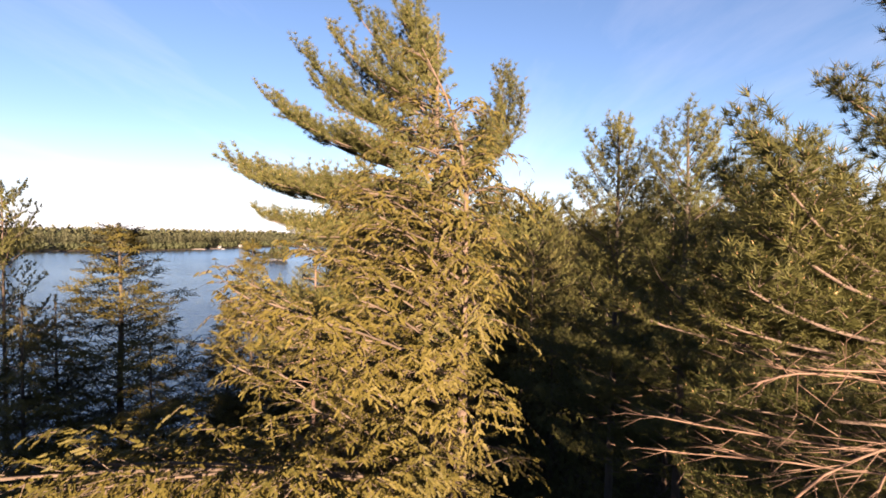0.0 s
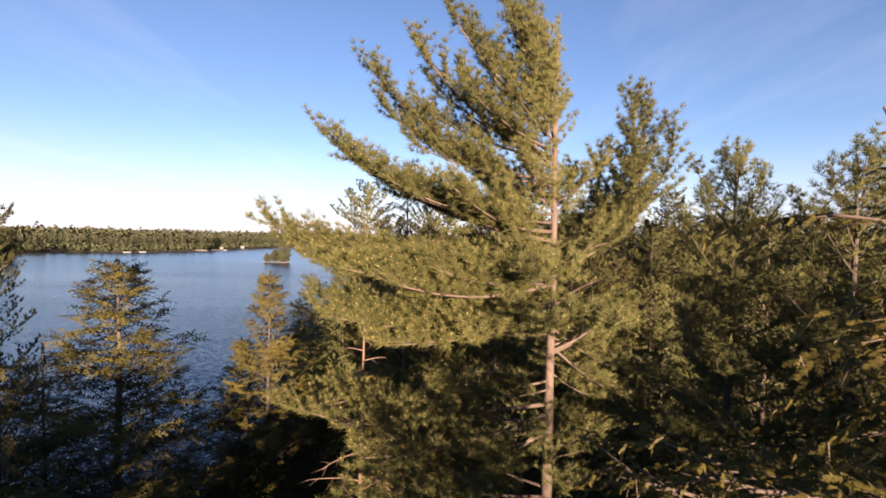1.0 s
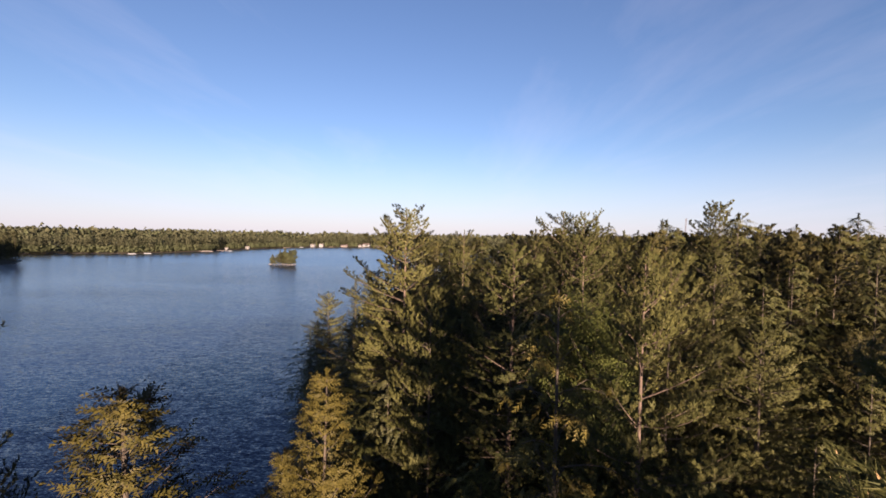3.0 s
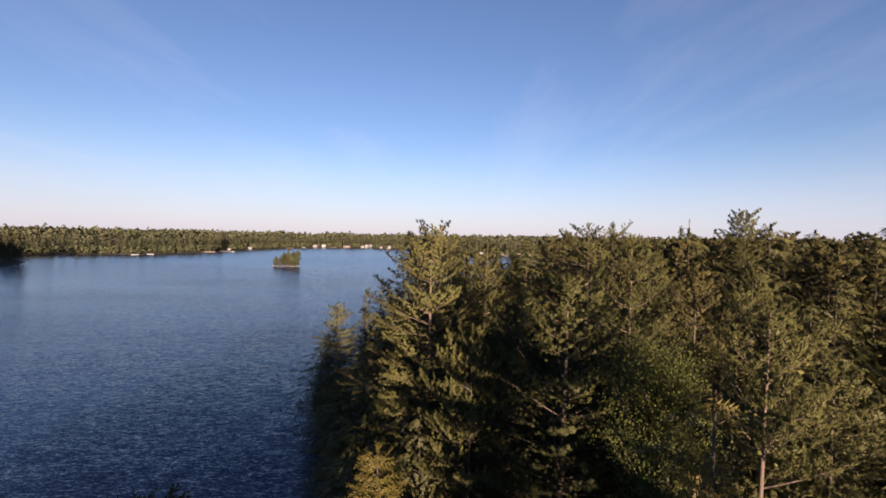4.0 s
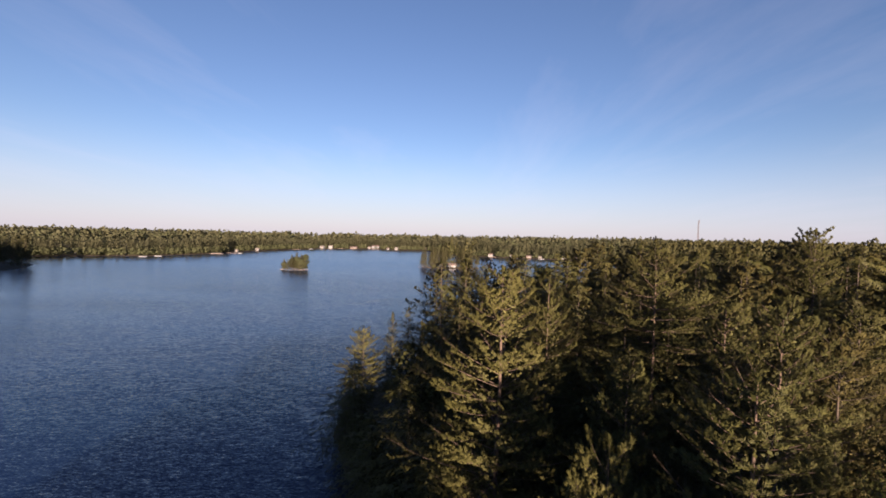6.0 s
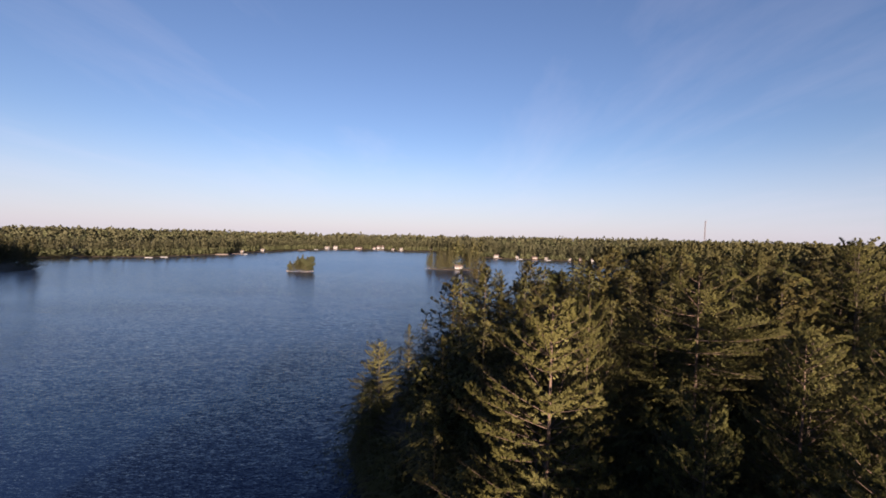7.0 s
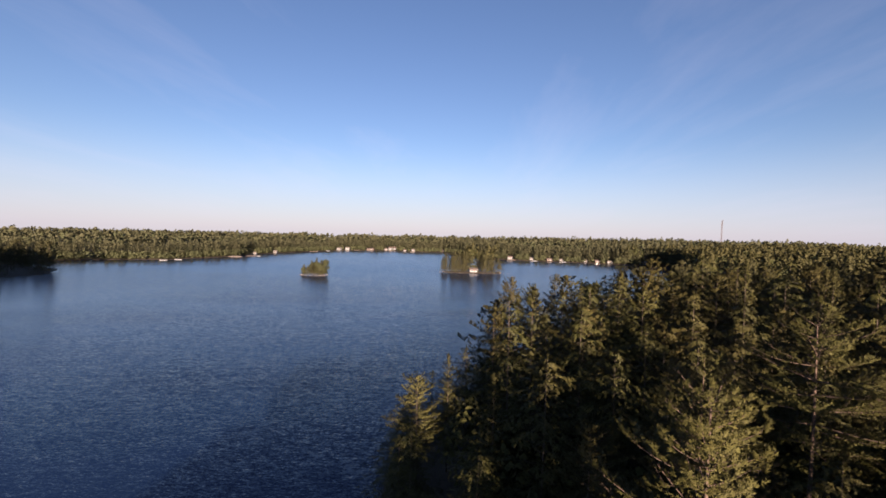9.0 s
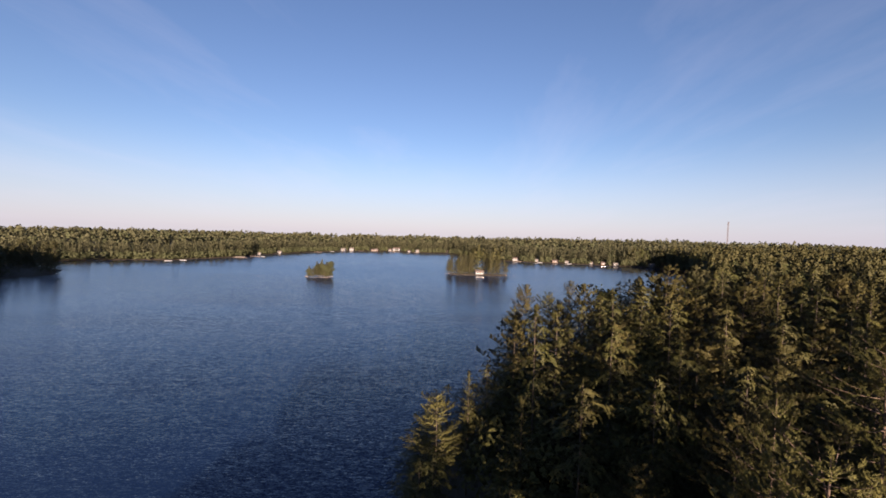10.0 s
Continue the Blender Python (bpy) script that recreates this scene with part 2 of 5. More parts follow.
def mass(V, Q):
    """Directions out of the mass that the foliage V forms round a limb Q."""
    c = Q[len(Q) // 2] - [0, 0, 0.16 * np.linalg.norm(Q[-1] - Q[0])]
    return unit(unit(V * [[1.0, 1.0, 0]]) * 0.55 + unit(V - c) * 0.75 + [[0, 0, 0.3]])


def join(parts):
    """Several (V, F) as one."""
    Vs, Fs, n = [], [], 0
    for V, F in parts:
        if len(V):
            Vs.append(V); Fs.append(F + n); n += len(V)
    return (np.concatenate(Vs), np.concatenate(Fs)) if Vs else (np.zeros((0, 3)), np.zeros((0, 3), int))


def tube(P, R, sides=6, cap=True):
    """A tapered round bar along the points P."""
    P, R = np.asarray(P, float), np.asarray(R, float)
    T = np.gradient(P, axis=0)
    T /= np.linalg.norm(T, axis=1)[:, None] + 1e-9
    ref = np.where(np.abs(T[:, 2:3]) > 0.9, [[1.0, 0, 0]], [[0, 0, 1.0]])
    U = np.cross(T, ref); U /= np.linalg.norm(U, axis=1)[:, None] + 1e-9
    W = np.cross(T, U)
    a = np.arange(sides) * 2 * np.pi / sides
    V = (P[:, None] + R[:, None, None] * (np.cos(a)[None, :, None] * U[:, None] + np.sin(a)[None, :, None] * W[:, None])).reshape(-1, 3)
    F = []
    for i in range(len(P) - 1):
        for k in range(sides):
            p, q = i * sides + k, i * sides + (k + 1) % sides
            F += [(p, q, q + sides), (p, q + sides, p + sides)]
    if cap:
        e = (len(P) - 1) * sides
        F += [(e, e + k, e + k + 1) for k in range(1, sides - 1)] + [(0, k + 1, k) for k in range(1, sides - 1)]
    return V, np.array(F)


def rods(A, B, r):
    """Many thin three-sided bars from A to B that come to a point."""
    A, B = np.asarray(A, float), np.asarray(B, float)
    n = len(A)
    if not n:
        return np.zeros((0, 3)), np.zeros((0, 3), int)
    D = B - A
    U = np.cross(D, [[0.31, 0.2, 0.93]]); U /= np.linalg.norm(U, axis=1)[:, None] + 1e-9
    W = np.cross(D, U); W /= np.linalg.norm(W, axis=1)[:, None] + 1e-9
    r = np.broadcast_to(np.asarray(r, float), (n,))[:, None]
    V = np.stack([A + r * U, A + r * (-0.5 * U + 0.87 * W), A + r * (-0.5 * U - 0.87 * W), B], 1).reshape(-1, 3)
    F = (np.arange(n)[:, None, None] * 4 + np.array([[0, 1, 3], [1, 2, 3], [2, 0, 3]])[None]).reshape(-1, 3)
    return V, F


def unit(v):
    return v / (np.linalg.norm(v, axis=-1, keepdims=True) + 1e-9)


def part(name, me, parent, label=""):
    ob = new(name, me)
    ob.parent = parent
    if label:
        ob["label"] = label
    return ob


# ---- growth ----
def limb_path(p0, az, L, e0, e1, n=8, sway=0.0, rng=None):
    """Points of a limb from p0: compass az (degrees from +x), length, slope at its start and end."""
    s = np.linspace(0, 1, n)
    el = np.radians(e0 + (e1 - e0) * s ** 1.3)
    a = np.radians(az) + (rng.normal(0, sway, n).cumsum() if rng is not None and sway else 0)
    D = np.stack([np.cos(el) * np.cos(a), np.cos(el) * np.sin(a), np.sin(el)], 1) * L / (n - 1)
    P = np.zeros((n, 3)); P[1:] = np.cumsum(D[:-1], axis=0)
    return P + np.asarray(p0, float)


def side_twigs(rng, P, L, ds, reach, start=0.25, splay=52, lift=12):
    """Start, direction and length of the twigs along a limb, to both sides."""
    m = max(3, int(L * (1 - start) / ds))
    s = np.sort(np.clip(np.linspace(start, 1, m) + rng.normal(0, 0.3 / m, m), 0, 0.995))
    f = s * (len(P) - 1); i = f.astype(int); w = (f - i)[:, None]
    A = P[i] * (1 - w) + P[i + 1] * w
    T = unit(P[i + 1] - P[i])
    side = np.cross(T, [[0, 0, 1.0]]); side = unit(side)
    up = np.cross(side, T)
    sg = np.where(np.arange(m) % 2 == 0, 1.0, -1.0)[:, None]
    an = np.radians(rng.normal(splay, 12, m) * (1 - 0.55 * s ** 3))[:, None]
    li = np.radians(rng.normal(lift, 14, m))[:, None]
    D = unit(np.cos(an) * T + np.sin(an) * sg * side + np.sin(li) * up)
    ln = reach * L * (1.12 - s) ** 0.8 * rng.uniform(0.55, 1.15, m) + 0.18
    return A, D, ln


def sub_twigs(rng, A, D, ln, step, reach, curve, splay=48, lift=18):
    """Twigs on twigs, to both sides."""
    P, T, pos = along(rng, A, D, ln, step, start=0.3, curve=curve)
    L0 = np.repeat(ln, np.maximum(2, (ln * 0.7 / step).astype(int)))
    side = unit(np.cross(T, [[0, 0, 1.0]]))
    sg = np.where(np.arange(len(P)) % 2 == 0, 1.0, -1.0)[:, None]
    an = np.radians(rng.normal(splay, 14, len(P)))[:, None]
    li = np.radians(rng.normal(lift, 16, len(P)))[:, None]
    X = unit(np.cos(an) * T + np.sin(an) * sg * side + np.sin(li) * np.array([[0, 0, 1.0]]))
    return P, X, reach * L0 * (1.25 - pos) * rng.uniform(0.6, 1.2, len(P)) + 0.07


def along(rng, A, D, ln, gap, start=0.2, curve=0.25):
    """Points spread along twigs that curve upwards (or down), with their directions."""
    k = np.maximum(2, (ln * (1 - start) / gap).astype(int))
    idx = np.repeat(np.arange(len(A)), k)
    pos = np.concatenate([np.linspace(start, 1, n) for n in k])
    d = ln[idx] * pos
    P = A[idx] + D[idx] * d[:, None]
    P[:, 2] += curve * d * pos * 0.5
    T = D[idx].copy(); T[:, 2] += curve * pos
    return P, unit(T), pos


def outward(rng, P, loose):
    """Directions away from the trunk and upward, with some scatter."""
    n = P * [[1.0, 1.0, 0.0]]
    return unit(unit(n) * 0.75 + [[0, 0, 0.45]] + rng.normal(0, loose, P.shape))


def needles(rng, P, T, K, nl, nw, spread=(15, 70), loose=0.45):
    """K needles round each point, pointing forward about the twig."""
    n = len(P) * K
    P2, T2 = np.repeat(P, K, 0), np.repeat(T, K, 0)
    rnd = unit(rng.normal(size=(n, 3)))
    side = unit(np.cross(T2, rnd))
    an = np.radians(rng.uniform(*spread, n))[:, None]
    D = T2 * np.cos(an) + side * np.sin(an)
    l = nl * rng.uniform(0.7, 1.2, n)[:, None]
    W = unit(np.cross(D, outward(rng, P2, loose))) * nw * 0.5
    B = P2 + rng.normal(0, nl * 0.12, (n, 3))
    V = np.stack([B - W, B + W, B + D * l], 1).reshape(-1, 3)
    return V, np.arange(n * 3).reshape(-1, 3)


def flat_sprays(rng, P, T, K, ll, lw, droop=0.5):
    """Flat drooping sprays: small leaflets to both sides of each point's own little axis."""
    n = len(P)
    side = np.cross(T, [[0, 0, 1.0]]); side = unit(side)
    az = rng.normal(0, 0.75, n)[:, None]
    ax = unit(T * np.cos(az) + side * np.sin(az) + np.array([[0, 0, -1.0]]) * droop * rng.uniform(0.3, 1.6, n)[:, None])
    sd = unit(np.cross(ax, outward(rng, P, 0.5)))
    j = np.arange(K); fwd = (j / K) * ll * 3.2; sg = np.where(j % 2 == 0, 1.0, -1.0)
    B = P[:, None] + ax[:, None] * fwd[None, :, None]
    l = ll * (1.15 - 0.6 * j / K)[None, :, None] * rng.uniform(0.7, 1.2, (n, K, 1))
    D = unit(ax[:, None] * 0.75 + sd[:, None] * sg[None, :, None] * 0.8 + rng.normal(0, 0.15, (n, K, 3)))
    W = unit(np.cross(D, np.cross(ax, sd)[:, None])) * lw * 0.5
    V = np.stack([B - W, B + W, B + D * l], 2).reshape(-1, 3)
    return V, np.arange(n * K * 3).reshape(-1, 3)


def leaves(rng, P, size):
    """Pointed-oval leaves, each a folded pair of triangles."""
    n = len(P)
    D = unit(rng.normal(size=(n, 3)) + [[0, 0, -0.3]])
    S = unit(np.cross(D, rng.normal(size=(n, 3))))
    N = np.cross(D, S)
    l = size * rng.uniform(0.7, 1.3, (n, 1))
    V = np.stack([P, P + D * l * 0.5 + S * l * 0.36 + N * l * 0.08, P + D * l, P + D * l * 0.5 - S * l * 0.36 + N * l * 0.08], 1).reshape(-1, 3)
    F = (np.arange(n)[:, None, None] * 4 + np.array([[0, 1, 2], [0, 2, 3]])[None]).reshape(-1, 3)
    return V, F


def stem(rng, H, r, top_r=0.02, lean=0.0, n=10, sides=8):
    z = np.linspace(0, H, n)
    wob = rng.normal(0, 0.012 * H / n, (n, 2)).cumsum(0)
    P = np.stack([wob[:, 0] + lean * z / H, wob[:, 1], z], 1)
    R = r * (1 - z / H) ** 0.85 + top_r
    R[0] *= 1.35
    return P, R, tube(P, R, sides)


def at_height(P, z):
    return np.array([np.interp(z, P[:, 2], P[:, k]) for k in range(2)] + [z])


def conifer_meshes(name, seed, H, base, R, limbs, form, ds, gap, K, nl, nw, leaf, bark, twig_r=0.0, inner=0):
    """Trunk, branches and crown of a conifer with its base at the origin. form: 'pine', 'hemlock' or 'spruce'."""
    rng = np.random.default_rng(seed)
    P, Rr, stem_vf = stem(rng, H, (0.008 if twig_r else 0.0055) * H, n=7, sides=8 if twig_r else 5)
    wood, green, core, soft = [stem_vf], [], [], []
    u = np.linspace(0, 1, limbs)
    if form == "pine":                 # limbs stand in whorls, with bare trunk between
        u = np.clip((np.arange(limbs) // 5 + rng.normal(0, 0.1, limbs) + 0.2) / (limbs / 5), 0, 1) ** 0.9
    gaps = rng.uniform(0.25, 0.9, 3)
    lop = rng.uniform(0, 360)
    for i, f in enumerate(u):
        az = i * 137.5 + rng.normal(0, 22)
        z = base + (H - base) * f * 0.985
        if form == "pine":
            if np.min(np.abs(f - gaps)) < 0.012:
                continue
            L = R * min(1.0, 0.5 + 1.6 * f) * (1 - f) ** 0.55 * rng.uniform(0.6, 1.2) * (1 + 0.25 * math.cos(radians(az - lop))) + 0.35
            e0, e1, reach, lift, cur = -8 + 42 * f + rng.normal(0, 6), 14 + 42 * f + rng.normal(0, 7), 0.42, 8, 0.22
        elif form == "hemlock":
            L = R * (1 - f) ** 0.62 * rng.uniform(0.75, 1.1) + 0.2
            e0, e1, reach, lift, cur = 12 + 28 * f + rng.normal(0, 6), -22 + 15 * f, 0.34, -6, -0.4
        elif form == "cedar":
            L = R * (1 - f) ** 0.95 * rng.uniform(0.5, 1.2) + 0.18
            e0, e1, reach, lift, cur = -5 + 40 * f + rng.normal(0, 16), 22 + 35 * f + rng.normal(0, 14), 0.3, 10, 0.1
        else:
            L = R * (1 - f) ** 0.9 * rng.uniform(0.65, 1.15) + 0.18
            e0, e1, reach, lift, cur = -14 + 55 * f + rng.normal(0, 6), 6 + 42 * f, 0.3, 0, 0.05
        Q = limb_path(at_height(P, z), az, L, e0, e1, n=6, sway=0.05, rng=rng)
        r0 = min(0.04, 0.01 + 0.006 * L)
        wood.append(tube(Q, np.linspace(r0, 0.006, len(Q)), 4, cap=False) if twig_r else rods(Q[:1], Q[3:4], r0))
        A, D, ln = side_twigs(rng, Q, L, ds, reach, start=0.14 if form == "pine" else 0.08, lift=lift)
        if inner:
            f0 = rng.uniform(0.05, 0.6, inner)
            C = np.stack([np.interp(f0, np.linspace(0, 1, len(Q)), Q[:, k]) for k in range(3)], 1) + rng.normal(0, 0.09 * L, (inner, 3)) * [1, 1, 0.3]
            core.append((C, np.full(inner, 0.13 if twig_r else 0.2)))
        A = np.concatenate([A, Q[-2:-1]]); D = np.concatenate([D, unit(Q[-1:] - Q[-2:-1])]); ln = np.append(ln, np.linalg.norm(Q[-1] - Q[-2]) + 0.15)
        if twig_r:
            E = A + D * ln[:, None]; E[:, 2] += cur * ln * 0.5
            wood.append(rods(A, E, twig_r))
        if form == "pine" or (twig_r and form == "cedar"):
            a2, d2, l2 = sub_twigs(rng, A, D, ln, 0.2 if form == "cedar" else 1.3 * ds, 0.36, cur, lift=24)
            A, D, ln = np.concatenate([A, a2]), np.concatenate([D, d2]), np.concatenate([ln, l2])
        T, X, _ = along(rng, A, D, ln, gap, curve=cur)
        if form == "pine":
            X = unit(X + [[0, 0, 0.3]])
            green.append(needles(rng, T, X, K, nl, nw, (6, 58)))
        elif form in ("hemlock", "cedar"):
            green.append(flat_sprays(rng, T, X, K, nl, nw))
        else:
            green.append(needles(rng, T, X, K, nl, nw, (25, 85)))
        soft.append(mass(green[-1][0], Q) * (0.8 if twig_r else 1.3))
    if core:
        C, S = np.concatenate([c for c, _ in core]), np.concatenate([c for _, c in core])
        green.append(leaves(rng, C, S[:, None]))
        soft.append(unit(green[-1][0] * [[1.0, 1.0, 0]]))
    # the leading shoot
    tip = np.linspace(0, 1, 8)[:, None] * np.array([[0, 0, 0.5]]) + P[-1] - [0, 0, 0.3]
    green.append(needles(rng, tip, np.tile([[0, 0, 1.0]], (8, 1)), K + 2, nl, nw))
    soft.append(unit(green[-1][0] * [[1.0, 1.0, 0]] + [[0, 0, 0.3]]))
    return tri_mesh(name + "_trunk", *wood[0], bark, True), tri_mesh(name + "_branchwork", *join(wood[1:]), bark, True), tri_mesh(name + "_crown", *join(green), leaf, soft=np.concatenate(soft))


def broadleaf_meshes(name, seed, H, base, R, clumps, per, size, leaf, bark):
    rng = np.random.default_rng(seed)
    P, Rr, stem_vf = stem(rng, H * 0.9, 0.009 * H, n=7, sides=6)
    wood, pts = [stem_vf], []
    for i in range(clumps):
        f = rng.uniform(0, 1) ** 0.8
        z = base + (H * 0.88 - base) * f
        L = R * (0.35 + 0.9 * math.sin(math.pi * (0.15 + 0.75 * f))) * rng.uniform(0.5, 1.1)
        Q = limb_path(at_height(P, z), i * 137.5 + rng.normal(0, 20), L, 25 + 30 * f, 45 + 20 * f, n=5, sway=0.12, rng=rng)
        wood.append(tube(Q, np.linspace(0.035, 0.006, 5), 3, cap=False))
        for c in Q[2:]:
            k = per // 3
            pts.append(c + rng.normal(0, 1, (k, 3)) * [0.38, 0.38, 0.26] * (0.6 + R * 0.12))
    V, F = leaves(rng, np.concatenate(pts), size)
    mid = np.array([0, 0, (base + H) * 0.5])
    return tri_mesh(name + "_trunk", *stem_vf, bark, True), tri_mesh(name + "_branchwork", *join(wood[1:]), bark, True), tri_mesh(name + "_crown", V, F, leaf, soft=unit(V - mid) * 0.7)


def plant(name, meshes, m, label, group="forest trees", category="tree"):
    ob = new(name)
    ob.empty_display_size = 0.3
    ob.matrix_basis = m
    part("trunk", meshes[0], ob)
    tagged(part("branchwork", meshes[1], ob), kind="stuff")
    part("crown", meshes[2], ob)
    return tagged(ob, label, category, group)


# ---- the land and the lake ----
SHORE = [(-60, -80), (-32, -25), (-23, 6), (-20, 22), (-15.5, 30), (-17, 42), (-20, 53), (-24.5, 64), (-24, 75), (-15.5, 88),
         (-6, 102), (4, 112), (20, 125), (52, 150), (95, 205), (150, 300), (198, 400), (196, 442), (160, 454), (140, 461), (107, 473), (78, 479),
         (47, 487), (20, 520), (2, 590), (-22, 632), (-66, 622), (-110, 648), (-166, 612), (-192, 570), (-218, 505), (-230, 470), (-228, 432),
         (-244, 398), (-256, 368), (-282, 362), (-300, 350), (-318, 338), (-326, 300), (-275, 284), (-252, 270), (-241, 254), (-242, 241), (-246, 231), (-231, 206),
         (-233, 150), (-262, 60), (-330, -30), (-290, -120), (-180, -160)]
ISLES = [(-101, 279, 8.5, 4.5), (1.5, 323, 25, 8)]          # centre and half widths


def shore_distance(X, Y):
    """Metres inland from the lake's edge; minus out on the water."""
    S = np.array(SHORE, float); E = np.roll(S, -1, 0)
    best = np.full(X.shape, 1e9); inside = np.zeros(X.shape, bool)
    for (ax, ay), (bx, by) in zip(S, E):
        dx, dy = bx - ax, by - ay
        s = np.clip(((X - ax) * dx + (Y - ay) * dy) / (dx * dx + dy * dy), 0, 1)
        best = np.minimum(best, np.hypot(X - ax - s * dx, Y - ay - s * dy))
        cross = (ay > Y) != (by > Y)
        inside ^= cross & (X < ax + (Y - ay) / (dy if dy else 1e-9) * dx)
    d = np.where(inside, -best, best)
    for cx, cy, a, b in ISLES:
        d = np.maximum(d, (1 - np.hypot((X - cx) / a, (Y - cy) / b)) * b)
    return d


def land_height(X, Y):
    d = shore_distance(X, Y)
    up = 0.25 + 1.6 * (1 - np.exp(-np.maximum(d, 0) / 7)) + np.interp(X, (-300, 50, 500), (2.0, 4.0, 9.0)) * (1 - np.exp(-np.maximum(d - 8, 0) / 260))
    up = up - 0.0135 * np.maximum(np.hypot(X, Y) - 1150, 0)          # beyond the last ridge the land falls away
    return np.where(d > 0, up, np.maximum(-3.0, d * 0.35 + 0.25))


def axis_steps(lo, near_lo, near_hi, hi, fine, mid, coarse):
    a = np.arange(near_lo, near_hi, fine)
    b = np.arange(near_hi, near_hi + 700, mid)
    c = np.arange(near_lo - 400, near_lo, mid)
    far = np.geomspace(1, hi - near_hi - 700, 14) + near_hi + 700
    back = -np.geomspace(1, near_lo - 400 - lo, 14)[::-1] + near_lo - 400
    return np.unique(np.round(np.concatenate([back, c, a, b, far]), 2))


gx = axis_steps(-4200, -40, 80, 4200, 3.0, 11, 200)
gy = axis_steps(-3000, -30, 130, 4600, 3.0, 11, 200)
GX, GY = np.meshgrid(gx, gy)
rough = np.random.default_rng(3).normal(0, 0.12, GX.shape) * (shore_distance(GX, GY) > 1)
GV = np.stack([GX, GY, land_height(GX, GY) + rough], -1).reshape(-1, 3)
ni, nj = GX.shape
q = (np.arange(ni - 1)[:, None] * nj + np.arange(nj - 1)[None]).ravel()
GF = np.concatenate([np.stack([q, q + 1, q + nj + 1], 1), np.stack([q, q + nj + 1, q + nj], 1)])
tagged(new("ground", tri_mesh("ground", GV, GF, GROUND, True)), "dark forest floor of needles and soil sloping to the lake", "ground", kind="structure")
WV = np.array([(-700, -400, 0), (500, -400, 0), (500, 800, 0), (-700, 800, 0)], float)
tagged(new("water", tri_mesh("water", WV, np.array([(0, 1, 2), (0, 2, 3)]), WATER)), "deep blue lake water with small wind ripples and paler lanes", "lake", kind="structure")


def ground_at(x, y):
    return float(land_height(np.array([float(x)]), np.array([float(y)]))[0])


# ---- hero trees ----
def limb_object(rng, tree, Q, r0, A, D, ln, gap, K, nl, nw, leaf, bark, cur, hemlock=False, buds=False, twig_r=0.005, bare=False):
    """A limb with its twigs and foliage."""
    limb = part("limb", tri_mesh("limb", *tube(Q, np.linspace(r0, 0.007, len(Q)), 7), bark, True), tree)
    E = A + D * ln[:, None]; E[:, 2] += cur * ln * 0.5
    tagged(part("twig_spray", tri_mesh("twig_spray", *rods(A, E, twig_r), bark, True), limb), kind="stuff")
    if bare:
        return limb
    T, X, pos = along(rng, A, D, ln, gap, curve=cur)
    if hemlock:
        V, F = flat_sprays(rng, T, X, K, nl, nw)
        tagged(part("foliage", tri_mesh("sprays", V, F, leaf, soft=mass(V, Q) * 0.3), limb), kind="stuff")
        return limb
    V, F = needles(rng, T, X, K, nl, nw)
    tagged(part("foliage", tri_mesh("needles", V, F, leaf, soft=mass(V, Q) * 0.3), limb), kind="stuff")
    if buds:
        B, Y = T[pos > 0.93], X[pos > 0.93]
        keep = rng.uniform(0, 1, len(B)) < 0.9
        B, Y = B[keep], Y[keep]
        cone = tri_mesh("pollen_cones", *rods(B + Y * 0.03, B + Y * 0.03 + unit(Y + [[0, 0, 0.7]]) * 0.022, 0.0065), BUD)
        tagged(part("pollen", cone, limb, "ochre pollen cones at the twig tips"), kind="stuff")
    return limb


def hero_pine(name, x, y, top, limbs, seed, label, extra=0, low=10.0, reach=2.6, K=24, gap=0.06, nl=0.13, nw=0.0068, bark=BARK_PINE, spread=0.27):
    rng = np.random.default_rng(seed)
    g = ground_at(x, y)
    tree = tagged(new(name), label, "tree", "forest trees")
    tree.matrix_basis = Matrix.Translation((x, y, g))
    H = top - g
    P, R, vf = stem(rng, H, 0.145, 0.018, n=14, sides=10)
    part("trunk", tri_mesh("trunk", *vf, bark, True), tree)
    rows = list(limbs)
    for i in range(extra):
        f = (i + rng.uniform(0, 1)) / extra
        z = low + (top - 0.6 - low) * f
        rows.append((z, i * 137.5 + rng.normal(0, 25), reach * (1 - f) ** 0.45 * rng.uniform(0.6, 1.15) + 0.4, 0 + 50 * f, 25 + 45 * f))
    for z, az, L, e0, e1 in rows:
        Q = limb_path(at_height(P, z - g), az, L, e0, e1, n=9, sway=0.04, rng=rng)
        A, D, ln = side_twigs(rng, Q, L, 0.115, spread, start=0.2, lift=10)
        A2, D2, l2 = side_twigs(rng, Q, L, 0.17, spread * 0.48, start=0.3, splay=28, lift=40)
        A = np.concatenate([A, A2, Q[-2:-1]]); D = np.concatenate([D, D2, unit(Q[-1:] - Q[-2:-1])]); ln = np.concatenate([ln, l2, [0.38]])
        A2, D2, l2 = sub_twigs(rng, A, D, ln, 0.105, 0.44, 0.35)
        A, D, ln = np.concatenate([A, A2]), np.concatenate([D, D2]), np.concatenate([ln, l2])
        limb_object(rng, tree, Q, 0.01 + 0.006 * L, A, D, ln, gap, K, nl, nw, PINE, bark, 0.4, buds=bark is BARK_PINE)
    tip = np.linspace(0, 1, 12)[:, None] * np.array([[0, 0, 0.9]]) + P[-1] - [0, 0, 0.6]
    part("leader", tri_mesh("leader", *needles(rng, tip, np.tile([[0, 0, 1.0]], (12, 1)), 30, nl, nw), PINE), tree)
    return tree


